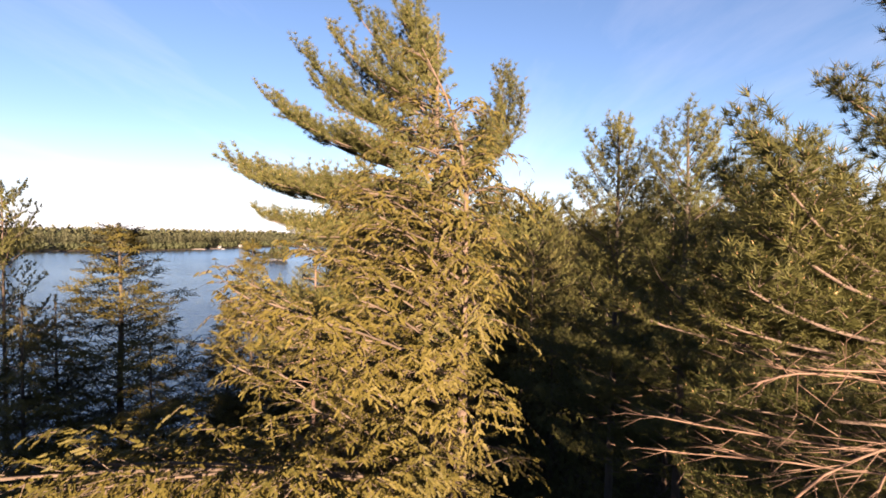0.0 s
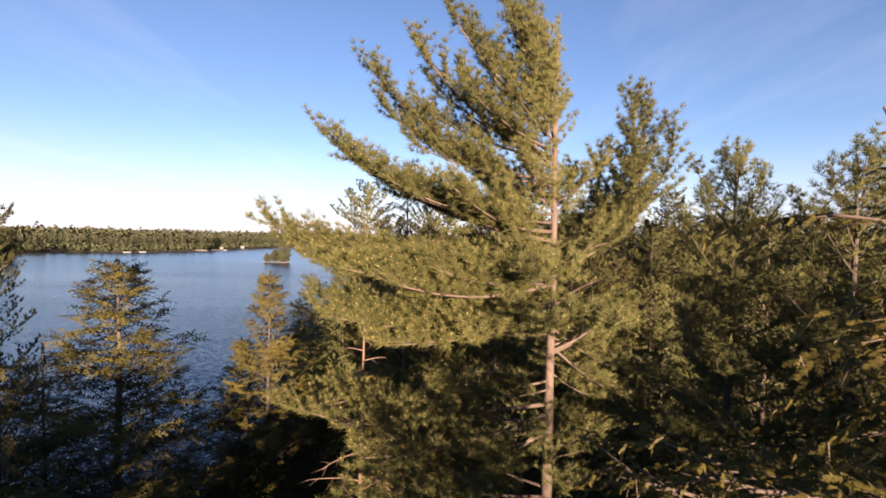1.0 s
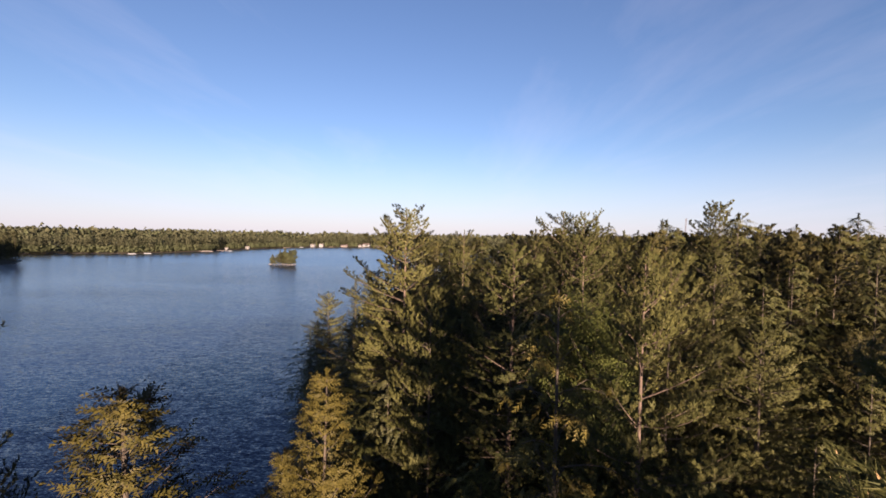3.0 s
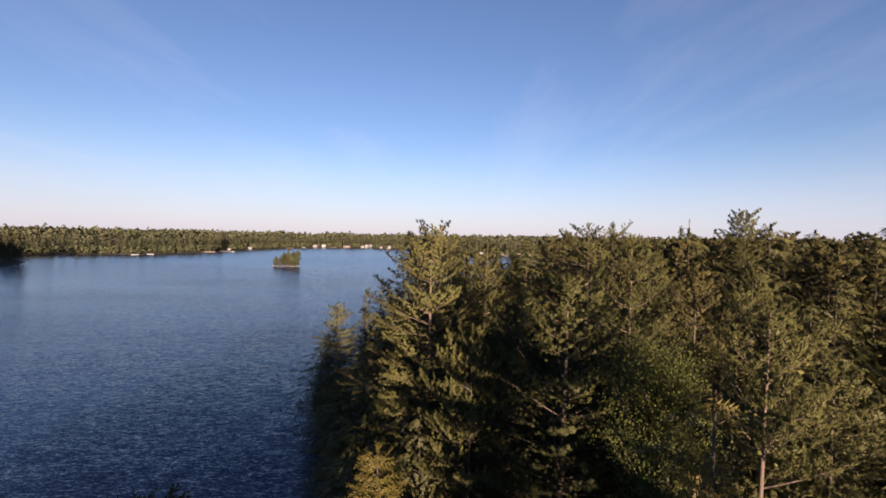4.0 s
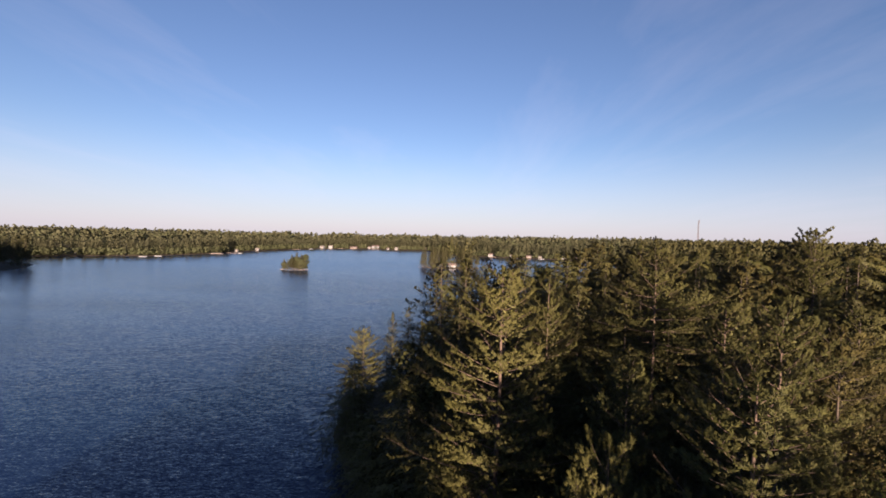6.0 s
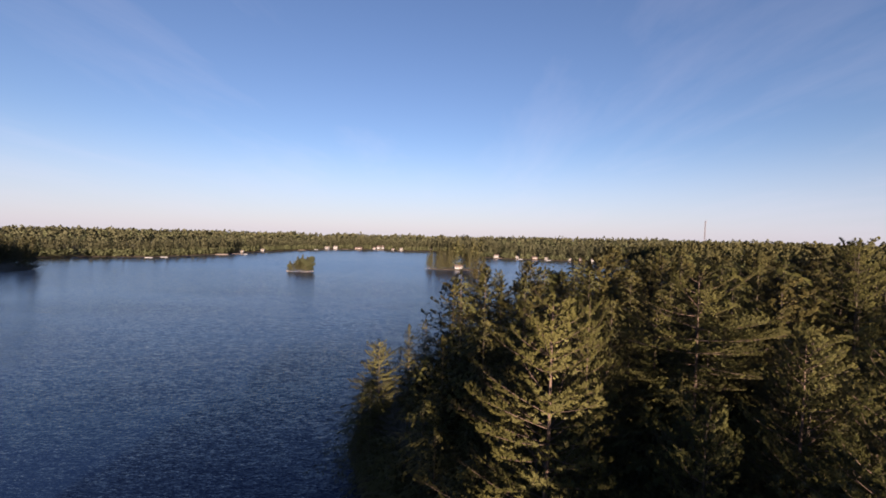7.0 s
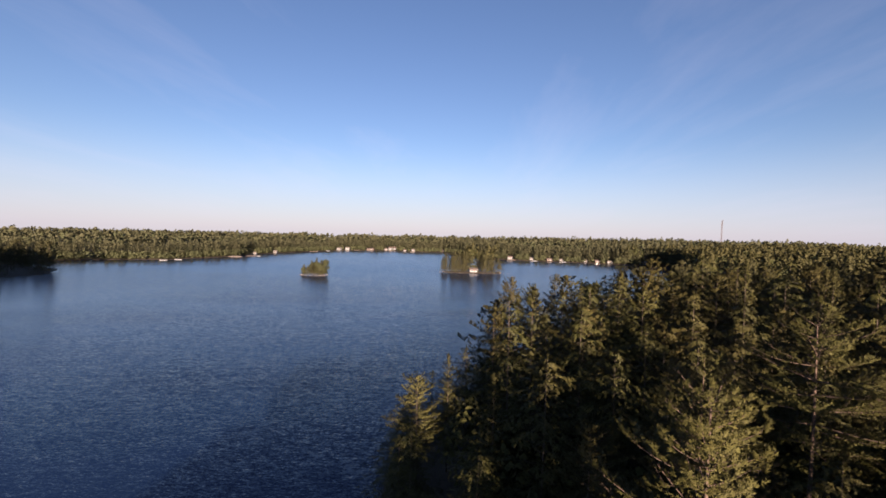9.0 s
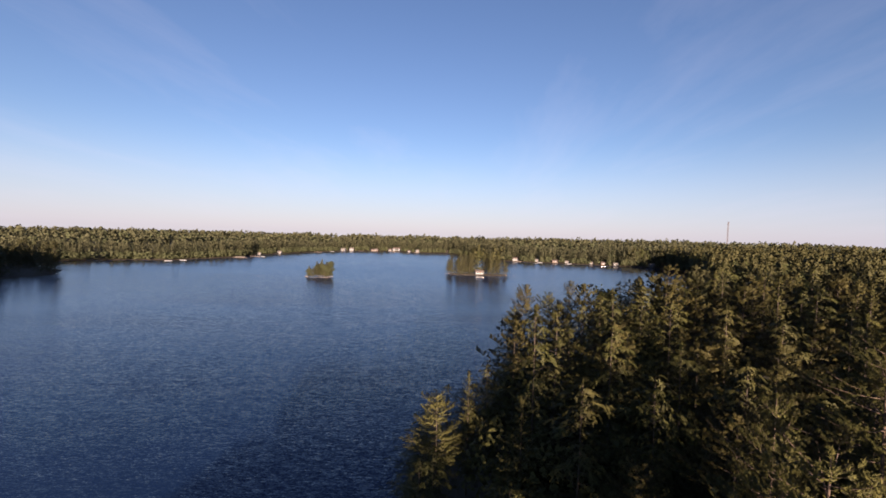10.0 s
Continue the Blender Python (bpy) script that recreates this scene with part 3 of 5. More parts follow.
def hero_hemlock(name, x, y, top, limbs, seed, label, lean=-0.4):
    rng = np.random.default_rng(seed)
    g = ground_at(x, y)
    tree = tagged(new(name), label, "tree", "forest trees")
    tree.matrix_basis = Matrix.Translation((x, y, g))
    H = top - g
    z = np.concatenate([np.linspace(0, H - 2.0, 12), H - np.array([1.6, 1.2, 0.8, 0.4, 0.1, -0.02])])
    bend = np.clip((z - (H - 1.3)) / 1.3, 0, 1) ** 2
    P = np.stack([bend * lean, bend * 0.1, z], 1)
    R = np.interp(z, [0, H - 4.5, H - 2, H], [0.12, 0.052, 0.03, 0.006])
    part("trunk", tri_mesh("trunk", *tube(P, R, 10), BARK_PINE, True), tree)
    for zz, az, L, e0, e1 in limbs:
        Q = limb_path(at_height(P, zz - g), az, L, e0, e1, n=9, sway=0.05, rng=rng)
        A, D, ln = side_twigs(rng, Q, L, 0.075, 0.32, start=0.06, lift=14)
        A = np.concatenate([A, Q[-2:-1]]); D = np.concatenate([D, unit(Q[-1:] - Q[-2:-1])]); ln = np.concatenate([ln, [0.35]])
        A2, D2, l2 = sub_twigs(rng, A, D, ln, 0.11, 0.36, -0.45, lift=-12)
        A, D, ln = np.concatenate([A, A2]), np.concatenate([D, D2]), np.concatenate([ln, l2])
        limb_object(rng, tree, Q, 0.004 + 0.0035 * L, A, D, ln, 0.025, 14, 0.0165, 0.0092, HEMLOCK, TWIG, -0.45, hemlock=True, twig_r=0.0035)
    return tree


def limb_to(x, y, z0, tip, bend):
    """The row of a limb that leaves the trunk at x, y, z0 and ends near the tip, curving upwards by bend."""
    z0 -= 0.28                           # the foliage stands above its wood
    dx, dy, dz = tip[0] - x, tip[1] - y, tip[2] - 0.2 - z0
    flat = math.hypot(dx, dy)
    c = math.degrees(math.atan2(dz, flat))
    return z0, math.degrees(math.atan2(dy, dx)), max(0.4, math.hypot(flat, dz) * 1.06 - 0.27), c - 0.43 * bend, c + 0.57 * bend


# tiers of the tall pine: height on the trunk, bend, tips
PINE_TIERS = [
    (20.9, 20, ((-5.2, 8.0, 22.2), (-4.9, 8.9, 22.4), (-4.5, 8.2, 22.6), (-4.2, 8.8, 22.6), (-4.0, 8.5, 22.4), (-4.2, 8.1, 22.0), (-4.2, 9.4, 22.0))),
    (20.4, 25, ((-5.6, 8.3, 21.8), (-5.5, 8.9, 21.1), (-3.6, 8.8, 21.9), (-3.7, 8.3, 21.4), (-4.7, 7.9, 21.6), (-4.9, 9.2, 21.8), (-5.0, 7.7, 21.0), (-4.4, 7.8, 21.0), (-3.9, 8.0, 21.0), (-5.4, 8.5, 21.4))),
    (19.9, 32, ((-6.2, 8.6, 21.6), (-6.1, 8.4, 21.1), (-5.8, 8.8, 20.9), (-5.7, 8.1, 20.5), (-3.5, 10.4, 21.0), (-4.5, 10.5, 20.5))),
    (19.4, 36, ((-6.77, 8.0, 20.6), (-6.5, 8.4, 20.3), (-6.3, 7.7, 20.1), (-5.9, 7.4, 19.9), (-5.7, 8.9, 20.1), (-5.2, 7.2, 19.8), (-4.6, 7.5, 19.7), (-2.6, 10.2, 20.5))),
    (19.0, 80, ((-2.45, 8.9, 21.7), (-2.15, 8.8, 21.6), (-1.95, 8.2, 21.0), (-2.3, 8.3, 20.5), (-2.6, 8.0, 20.3), (-2.6, 9.2, 20.8), (-2.2, 8.4, 19.9))),
    (18.8, 30, ((-7.41, 7.96, 19.4), (-7.2, 8.5, 19.2), (-6.9, 7.5, 19.0), (-6.5, 7.1, 18.9), (-6.0, 6.9, 18.8), (-5.4, 6.9, 18.9), (-6.6, 8.1, 18.8), (-4.6, 6.9, 18.8), (-3.4, 10.5, 19.4), (-4.8, 10.5, 19.2))),
    (18.3, 22, ((-6.6, 7.4, 18.3), (-6.2, 8.1, 18.2), (-5.8, 6.9, 18.0), (-5.0, 6.8, 18.1), (-4.3, 6.9, 18.2), (-6.9, 8.6, 18.3), (-5.6, 7.6, 17.9), (-3.4, 6.9, 18.2))),
    (21.3, 15, ((-4.2, 8.1, 21.9), (-3.9, 8.3, 22.1), (-4.4, 8.1, 22.1))),
    (19.8, 15, ((-4.2, 7.6, 20.2), (-3.2, 7.8, 20.1), (-4.5, 8.2, 20.8))),
    (18.8, 10, ((-4.3, 7.6, 19.2), (-3.2, 7.6, 19.3), (-3.8, 7.5, 18.7), (-2.8, 8.0, 19.2))),
    (17.8, 18, ((-2.2, 9.0, 18.2), (-1.9, 9.6, 17.9), (-2.5, 9.8, 17.4), (-2.0, 9.3, 17.0), (-3.0, 10.0, 16.9), (-1.8, 9.4, 16.5))),
    (16.3, 14, ((-2.6, 9.6, 16.5), (-2.2, 9.6, 16.0), (-2.8, 9.9, 15.6), (-4.1, 7.7, 16.7), (-3.2, 7.8, 16.5), (-3.6, 7.6, 16.0))),
    (17.3, 20, ((-4.6, 7.7, 17.2), (-5.3, 7.9, 17.2), (-2.8, 8.6, 16.8))),
    (15.6, 20, ((-4.3, 7.8, 15.4), (-6.3, 8.6, 15.7), (-5.4, 9.7, 15.8), (-2.9, 8.7, 15.5))),
    (16.7, 24, ((-7.3, 8.2, 16.9), (-6.85, 8.85, 16.9), (-6.3, 7.6, 16.7), (-7.0, 9.3, 16.6), (-6.5, 7.2, 16.2), (-5.6, 7.3, 16.1)))]
PINE_LIMBS = [limb_to(-3.6, 8.4, z0 + 0.13 * (k % 4 - 1.5), tip, bend) for z0, bend, tips in PINE_TIERS for k, tip in enumerate(tips)]
tall_pine = hero_pine("white_pine", -3.6, 8.4, 21.7, PINE_LIMBS, 11, "tall white pine with upswept olive-green limbs dotted with ochre pollen cones", gap=0.05, K=26, nl=0.092, nw=0.0066, spread=0.2)
rb = np.random.default_rng(8)
for row in (limb_to(-3.6, 8.4, 18.2, (-2.7, 8.1, 18.7), -30), limb_to(-3.6, 8.4, 17.6, (-2.6, 8.2, 18.1), 10), limb_to(-3.6, 8.4, 19.1, (-2.2, 7.9, 19.6), -20), limb_to(-3.6, 8.4, 18.9, (-5.0, 7.4, 18.7), 20), limb_to(-3.6, 8.4, 17.9, (-4.9, 7.6, 18.1), 10)):
    Q = limb_path((0, 0, row[0] - tall_pine.location.z), *row[1:], n=8, sway=0.12, rng=rb)
    A, D, ln = side_twigs(rb, Q, row[2], 0.09, 0.34, start=0.35, splay=45, lift=5)
    limb_object(rb, tall_pine, Q, 0.034, A, D, ln, 0.1, 1, 0.1, 0.01, PINE, BARK_PINE, 0.1, bare=True, twig_r=0.004)

hero_pine("white_pine", 4.1, 9.0, 20.0, [], 19, "bushy white pine with golden-green tufts", extra=40, low=12.5, reach=2.4, gap=0.085, K=12, nl=0.13, nw=0.012, bark=BARK_DARK)

# a second pine close by, with dead lower limbs
SIDE_LIMBS = [(20.4, 184, 1.5, 20, 50), (20.0, 176, 1.6, 14, 46), (20.1, 192, 1.5, 12, 46), (19.4, 180, 1.5, 8, 40), (18.5, 178, 1.9, 4, 30), (18.2, 186, 1.7, 2, 30)]
SIDE_LIMBS += [(16.75 + 0.9 * i / 12, 170 + 30 * (i * 0.618 % 1), 3.4 - 1.0 * (i * 0.382 % 1), -4 + i * 0.4, 22 + 2 * i) for i in range(12)]
SIDE_LIMBS += [(14.4 + 2.0 * i / 9, 112 + 56 * (i * 0.618 % 1), 2.5 - 0.6 * (i * 0.382 % 1), -6, 14) for i in range(9)]
hero_pine("white_pine", 2.4, 9.6, 20.6, [], 17, "bushy white pine with golden-green tufts behind the bare limbs", extra=48, low=12.2, reach=2.5, gap=0.085, K=13, nl=0.125, nw=0.012, bark=BARK_DARK)
hero_pine("white_pine", 1.6, 11.6, 21.0, [], 18, "bushy white pine with a blunt tufted top", extra=48, low=12.2, reach=2.5, gap=0.085, K=13, nl=0.125, nw=0.012, bark=BARK_DARK)
side_pine = hero_pine("white_pine", 1.3, 3.7, 21.3, SIDE_LIMBS, 13, "white pine with pale dead lower limbs under its green ones", gap=0.055, K=22, nl=0.095, nw=0.0072, spread=0.17)
rb = np.random.default_rng(6)
for z, az, L, e0, e1 in [(16.3, 186, 3.3, 16, 2), (16.2, 194, 3.6, 6, -6), (16.5, 202, 2.9, 14, 4), (15.9, 190, 3.2, 4, 2), (15.7, 182, 3.0, 0, 6), (16.0, 206, 2.6, 8, -4)]:
    Q = limb_path((0, 0, z - side_pine.location.z), az, L, e0, e1, n=10, sway=0.09, rng=rb)
    A, D, ln = side_twigs(rb, Q, L, 0.15, 0.42, start=0.3, splay=20, lift=3)
    A2, D2, l2 = sub_twigs(rb, A, D, ln, 0.22, 0.5, -0.05, splay=20, lift=4)
    limb_object(rb, side_pine, Q, 0.0105, np.concatenate([A, A2]), np.concatenate([D, D2]), np.concatenate([ln, l2]), 0.1, 1, 0.1, 0.01, PINE, DEAD, -0.1, bare=True, twig_r=0.0042)


def dead_tree(name, x, y, top, label):
    rng = np.random.default_rng(15)
    g = ground_at(x, y)
    tree = tagged(new(name), label, "tree", "forest trees")
    tree.matrix_basis = Matrix.Translation((x, y, g))
    P, R, vf = stem(rng, top - g, 0.11, 0.012)
    part("trunk", tri_mesh("trunk", *vf, DEAD, True), tree)
    for i in range(34):
        f = i / 34
        z = (top - g) * (0.55 + 0.44 * f)
        L = 1.6 * (1 - f) + 0.25
        Q = limb_path(at_height(P, z), i * 137.5, L, 8, -14, n=6, sway=0.06, rng=rng)
        A, D, ln = side_twigs(rng, Q, L, 0.1, 0.3, start=0.2, splay=50, lift=-6)
        limb_object(rng, tree, Q, 0.014, A, D, ln, 0.1, 1, 0.1, 0.01, PINE, DEAD, -0.2, bare=True, twig_r=0.005)
    return tree


dead_tree("dead_conifer", -6.5, 10.9, 17.6, "small dead conifer with bare reddish twigs")

rh = np.random.default_rng(5)
HEM_LIMBS = []
for i in range(52):
    z = 19.15 - 5.9 * (i / 51) ** 0.9
    az = (i * 137.5 + rh.normal(0, 12)) % 360
    long_side = float(np.interp(z, (13.3, 14.6, 16.2, 16.9, 18.0, 19.2), (1.7, 2.3, 2.25, 1.5, 0.95, 0.3)))
    short_side = float(np.interp(z, (13.3, 15.0, 15.9, 17.0, 19.2), (1.0, 0.75, 0.5, 0.35, 0.2)))
    k = max(0.0, math.cos(radians(az - 200))) ** 0.5
    if i % 3 == 0:                      # more limbs reach over the water side
        az, k = (222 + rh.uniform(-8, 10) if z > 16.2 else 202 + rh.uniform(-28, 26)), 1.0
    L = (short_side + (long_side - short_side) * k) * rh.uniform(0.8, 1.1)
    if 235 < az < 320:
        L = min(L, 1.0)
    if 10 < az < 160 and z > 16.2:
        L = min(L, 0.9)
    rise = 16 if L > 1.2 else 0            # the long limbs climb outwards
    HEM_LIMBS.append((z, az, L, 28 + rise + rh.normal(0, 6), -4 + 1.5 * rise + rh.normal(0, 8)))
HEM_LIMBS += [(13.2 + 5.6 * i / 26, rh.uniform(0, 360), rh.uniform(0.3, 0.5), rh.uniform(0, 35), -40) for i in range(26)]
HEM_LIMBS += [(17.0 + 2.1 * i / 24, i * 137.5, (0.45 - 0.01 * i) * rh.uniform(0.8, 1.2), 30, -35) for i in range(22)]
HEM_LIMBS += [(16.3 + 1.5 * i / 7, 186 + 46 * (i * 0.618 % 1), rh.uniform(0.9, 1.3), 38, 10) for i in range(7)]
HEM_LIMBS += [(17.3, 165, 1.0, 30, 5), (17.4, 178, 0.9, 30, 5), (17.2, 150, 1.1, 30, 5), (17.0, 120, 1.7, 32, 10), (17.1, 128, 1.4, 32, 5), (17.8, 165, 1.0, 28, 5), (17.9, 180, 0.95, 28, 0), (17.75, 150, 1.1, 28, 5), (18.0, 195, 0.8, 28, 0), (17.7, 172, 1.2, 26, 0)]
HEM_LIMBS += [(15.35, 209, 2.8, 36, 14), (15.2, 216, 2.8, 36, 14), (15.45, 220, 2.8, 34, 8)]
HEM_LIMBS += [(15.4, 214, 3.1, 34, 12), (15.2, 224, 2.7, 34, 14), (15.8, 195, 2.3, 44, 28), (15.3, 190, 2.4, 46, 30), (16.2, 200, 2.1, 42, 24)]
hero_hemlock("hemlock", -3.45, 3.85, 19.4, HEM_LIMBS, 12, "young hemlock with drooping yellow-green sprays and pale bare limbs")

# ---- forest round the water's edge ----
NEAR = dict(ds=0.2, gap=0.13, K=12, nl=0.14, nw=0.026, twig_r=0.006, inner=14)
MID = dict(ds=0.25, gap=0.18, K=10, nl=0.19, nw=0.042, twig_r=0.01, inner=14)
OFF = dict(ds=0.5, gap=0.36, K=8, nl=0.32, nw=0.085, inner=8)
pine_n = [conifer_meshes(f"pine_near_{i}", 20 + i, 20, 5, 4.6, 85, "pine", leaf=PINE_MID, bark=BARK_PINE, **NEAR) for i in range(2)]
hem_n = [conifer_meshes(f"hemlock_near_{i}", 30 + i, 17, 3, 3.6, 84, "hemlock", leaf=HEMLOCK, bark=BARK_DARK, ds=0.16, gap=0.12, K=9, nl=0.13, nw=0.045, twig_r=0.004) for i in range(2)]
pine_m = [conifer_meshes(f"pine_mid_{i}", 40 + i, 20, 8 - i, 5.0 + 0.2 * i, 75, "pine", leaf=PINE_MID if i % 2 else PINE_DEEP, bark=BARK_DARK, **MID) for i in range(4)]
spruce_m = [conifer_meshes(f"spruce_mid_{i}", 50 + i, 19, 3, 4.4 + 0.4 * i, 96, "spruce", leaf=SPRUCE, bark=BARK_DARK, ds=0.22, gap=0.17, K=9, nl=0.17, nw=0.045, inner=10) for i in range(3)]
hem_m = [conifer_meshes(f"hemlock_mid_{i}", 60 + i, 19, 1.5 + 2 * i, 6.2, 76, "hemlock", leaf=SPRUCE if i % 2 else CEDAR, bark=BARK_DARK, ds=0.26, gap=0.24, K=10, nl=0.17, nw=0.055, inner=12) for i in range(3)]
broad_m = [broadleaf_meshes(f"broadleaf_{i}", 70 + i, 15, 6, 2.8, 110, 450, 0.075, BROAD, BARK_DARK) for i in range(2)]
pine_o = [conifer_meshes(f"pine_off_{i}", 80 + i, 20, 6, 5.3, 55, "pine", leaf=PINE_DEEP, bark=BARK_DARK, **OFF) for i in range(3)]
spruce_o = [conifer_meshes(f"spruce_off_{i}", 90 + i, 19, 3.5, 5.0, 80, "spruce", leaf=SPRUCE, bark=BARK_DARK, ds=0.4, gap=0.28, K=8, nl=0.28, nw=0.08, inner=8) for i in range(3)]

cedar_n = [conifer_meshes(f"cedar_near_{i}", 100 + i, 17, 2, 5.2, 140, "cedar", leaf=HEMLOCK, bark=BARK_DARK, ds=0.22, gap=0.18, K=7, nl=0.12, nw=0.05, twig_r=0.004) for i in range(2)]
pine_a = [conifer_meshes("pine_full", 140, 20, 5, 5.0, 110, "pine", leaf=PINE_MID, bark=BARK_PINE, **NEAR)]
pine_b = [conifer_meshes("pine_flat", 143, 20, 11.5, 5.8, 45, "pine", leaf=PINE_MID, bark=BARK_PINE, **NEAR)]
hem_o = [conifer_meshes(f"hemlock_off_{i}", 64 + i, 19, 1.0, 5.8, 60, "hemlock", leaf=CEDAR, bark=BARK_DARK, ds=0.46, gap=0.38, K=8, nl=0.26, nw=0.085, inner=8) for i in range(2)]
broad_o = [broadleaf_meshes(f"broadleaf_off_{i}", 75 + i, 15, 2 + i, 3.4, 36, 45, 0.5, WOODS_NEAR_GREEN, BARK_DARK) for i in range(2)]
bush_o = [broadleaf_meshes("island_bush", 78, 15, 1, 4.2, 36, 60, 0.7, WOODS_GREEN, BARK_DARK)]
FAR_NEEDLES = leaf_material("far_needles", (0.038, 0.042, 0.020), (0.080, 0.079, 0.038), patch=0.3, through_light=0.3)
FAR = dict(ds=0.75, gap=0.55, K=8, nl=0.45, nw=0.15, inner=5)
hem_f = [conifer_meshes(f"hemlock_far_{i}", 164 + i, 19, 1.0, 5.6, 46, "hemlock", leaf=FAR_NEEDLES, bark=BARK_DARK, ds=0.75, gap=0.6, K=7, nl=0.36, nw=0.15, inner=6) for i in range(2)]
pine_f = [conifer_meshes(f"pine_far_{i}", 184 + i, 20, 6, 5.0, 40, "pine", leaf=FAR_NEEDLES, bark=BARK_DARK, **FAR) for i in range(2)]
spruce_f = [conifer_meshes(f"spruce_far_{i}", 194 + i, 19, 3, 4.6, 50, "spruce", leaf=FAR_NEEDLES, bark=BARK_DARK, **FAR) for i in range(2)]
KINDS = {"bush_o": (bush_o, 15, "broadleaf_tree", "small green bushy tree on a tiny island"),
         "hem_f": (hem_f, 19, "hemlock", "hemlock in the distant forest canopy"),
         "pine_f": (pine_f, 20, "white_pine", "white pine in the distant forest canopy"),
         "spruce_f": (spruce_f, 19, "spruce", "pointed spruce in the distant forest canopy"),
         "broad_o": (broad_o, 15, "broadleaf_tree", "small green bushy broadleaf tree among conifers"),
         "hem_o": (hem_o, 19, "hemlock", "dark hemlock with drooping limbs in the forest"),
         "pine_a": (pine_a, 20, "white_pine", "full white pine with layered sunlit limbs"),
         "pine_b": (pine_b, 20, "white_pine", "white pine with wide flat limbs over a bare trunk"),
         "cedar_n": (cedar_n, 17, "cedar", "pointed golden-green conifer at the water's edge"),
         "pine_n": (pine_n, 20, "white_pine", "white pine with layered olive limbs and gaps of sky"),
         "hem_n": (hem_n, 17, "hemlock", "hemlock with a feathery yellow-green top beside the water"),
         "pine_m": (pine_m, 20, "white_pine", "white pine rising out of the forest canopy"),
         "spruce_m": (spruce_m, 19, "spruce", "narrow pointed spruce in the forest canopy"),
         "hem_m": (hem_m, 19, "hemlock", "hemlock with drooping tips in the forest canopy"),
         "broad_m": (broad_m, 15, "broadleaf_tree", "leafy bright green tree among the conifers"),
         "pine_o": (pine_o, 20, "white_pine", "white pine rising out of the forest canopy"),
         "spruce_o": (spruce_o, 19, "spruce", "narrow pointed spruce in the forest canopy")}
first_of = {}
planted = [(4.1, 9.0), (2.4, 9.6), (1.6, 11.6), (-3.6, 8.4), (1.3, 3.7)]


def grow(kind, i, x, y, top, turn, wide=1.0, label=""):
    """Plant one tree with its top at the height given."""
    variants, H, name, text = KINDS[kind]
    i %= len(variants)
    g = ground_at(x, y) - 0.1
    s = (top - g) / H
    m = pose(x, y, g, 0, 0, turn) @ Matrix.Diagonal((s * wide, s * wide, s, 1))
    key = (kind, i)
    planted.append((x, y))
    if key not in first_of:
        first_of[key] = plant(name, variants[i], m, text)
        ob = first_of[key]
    else:
        ob = copy_thing(first_of[key], Matrix())
        ob.matrix_basis = m
    if label:
        ob["label"] = label
    return ob


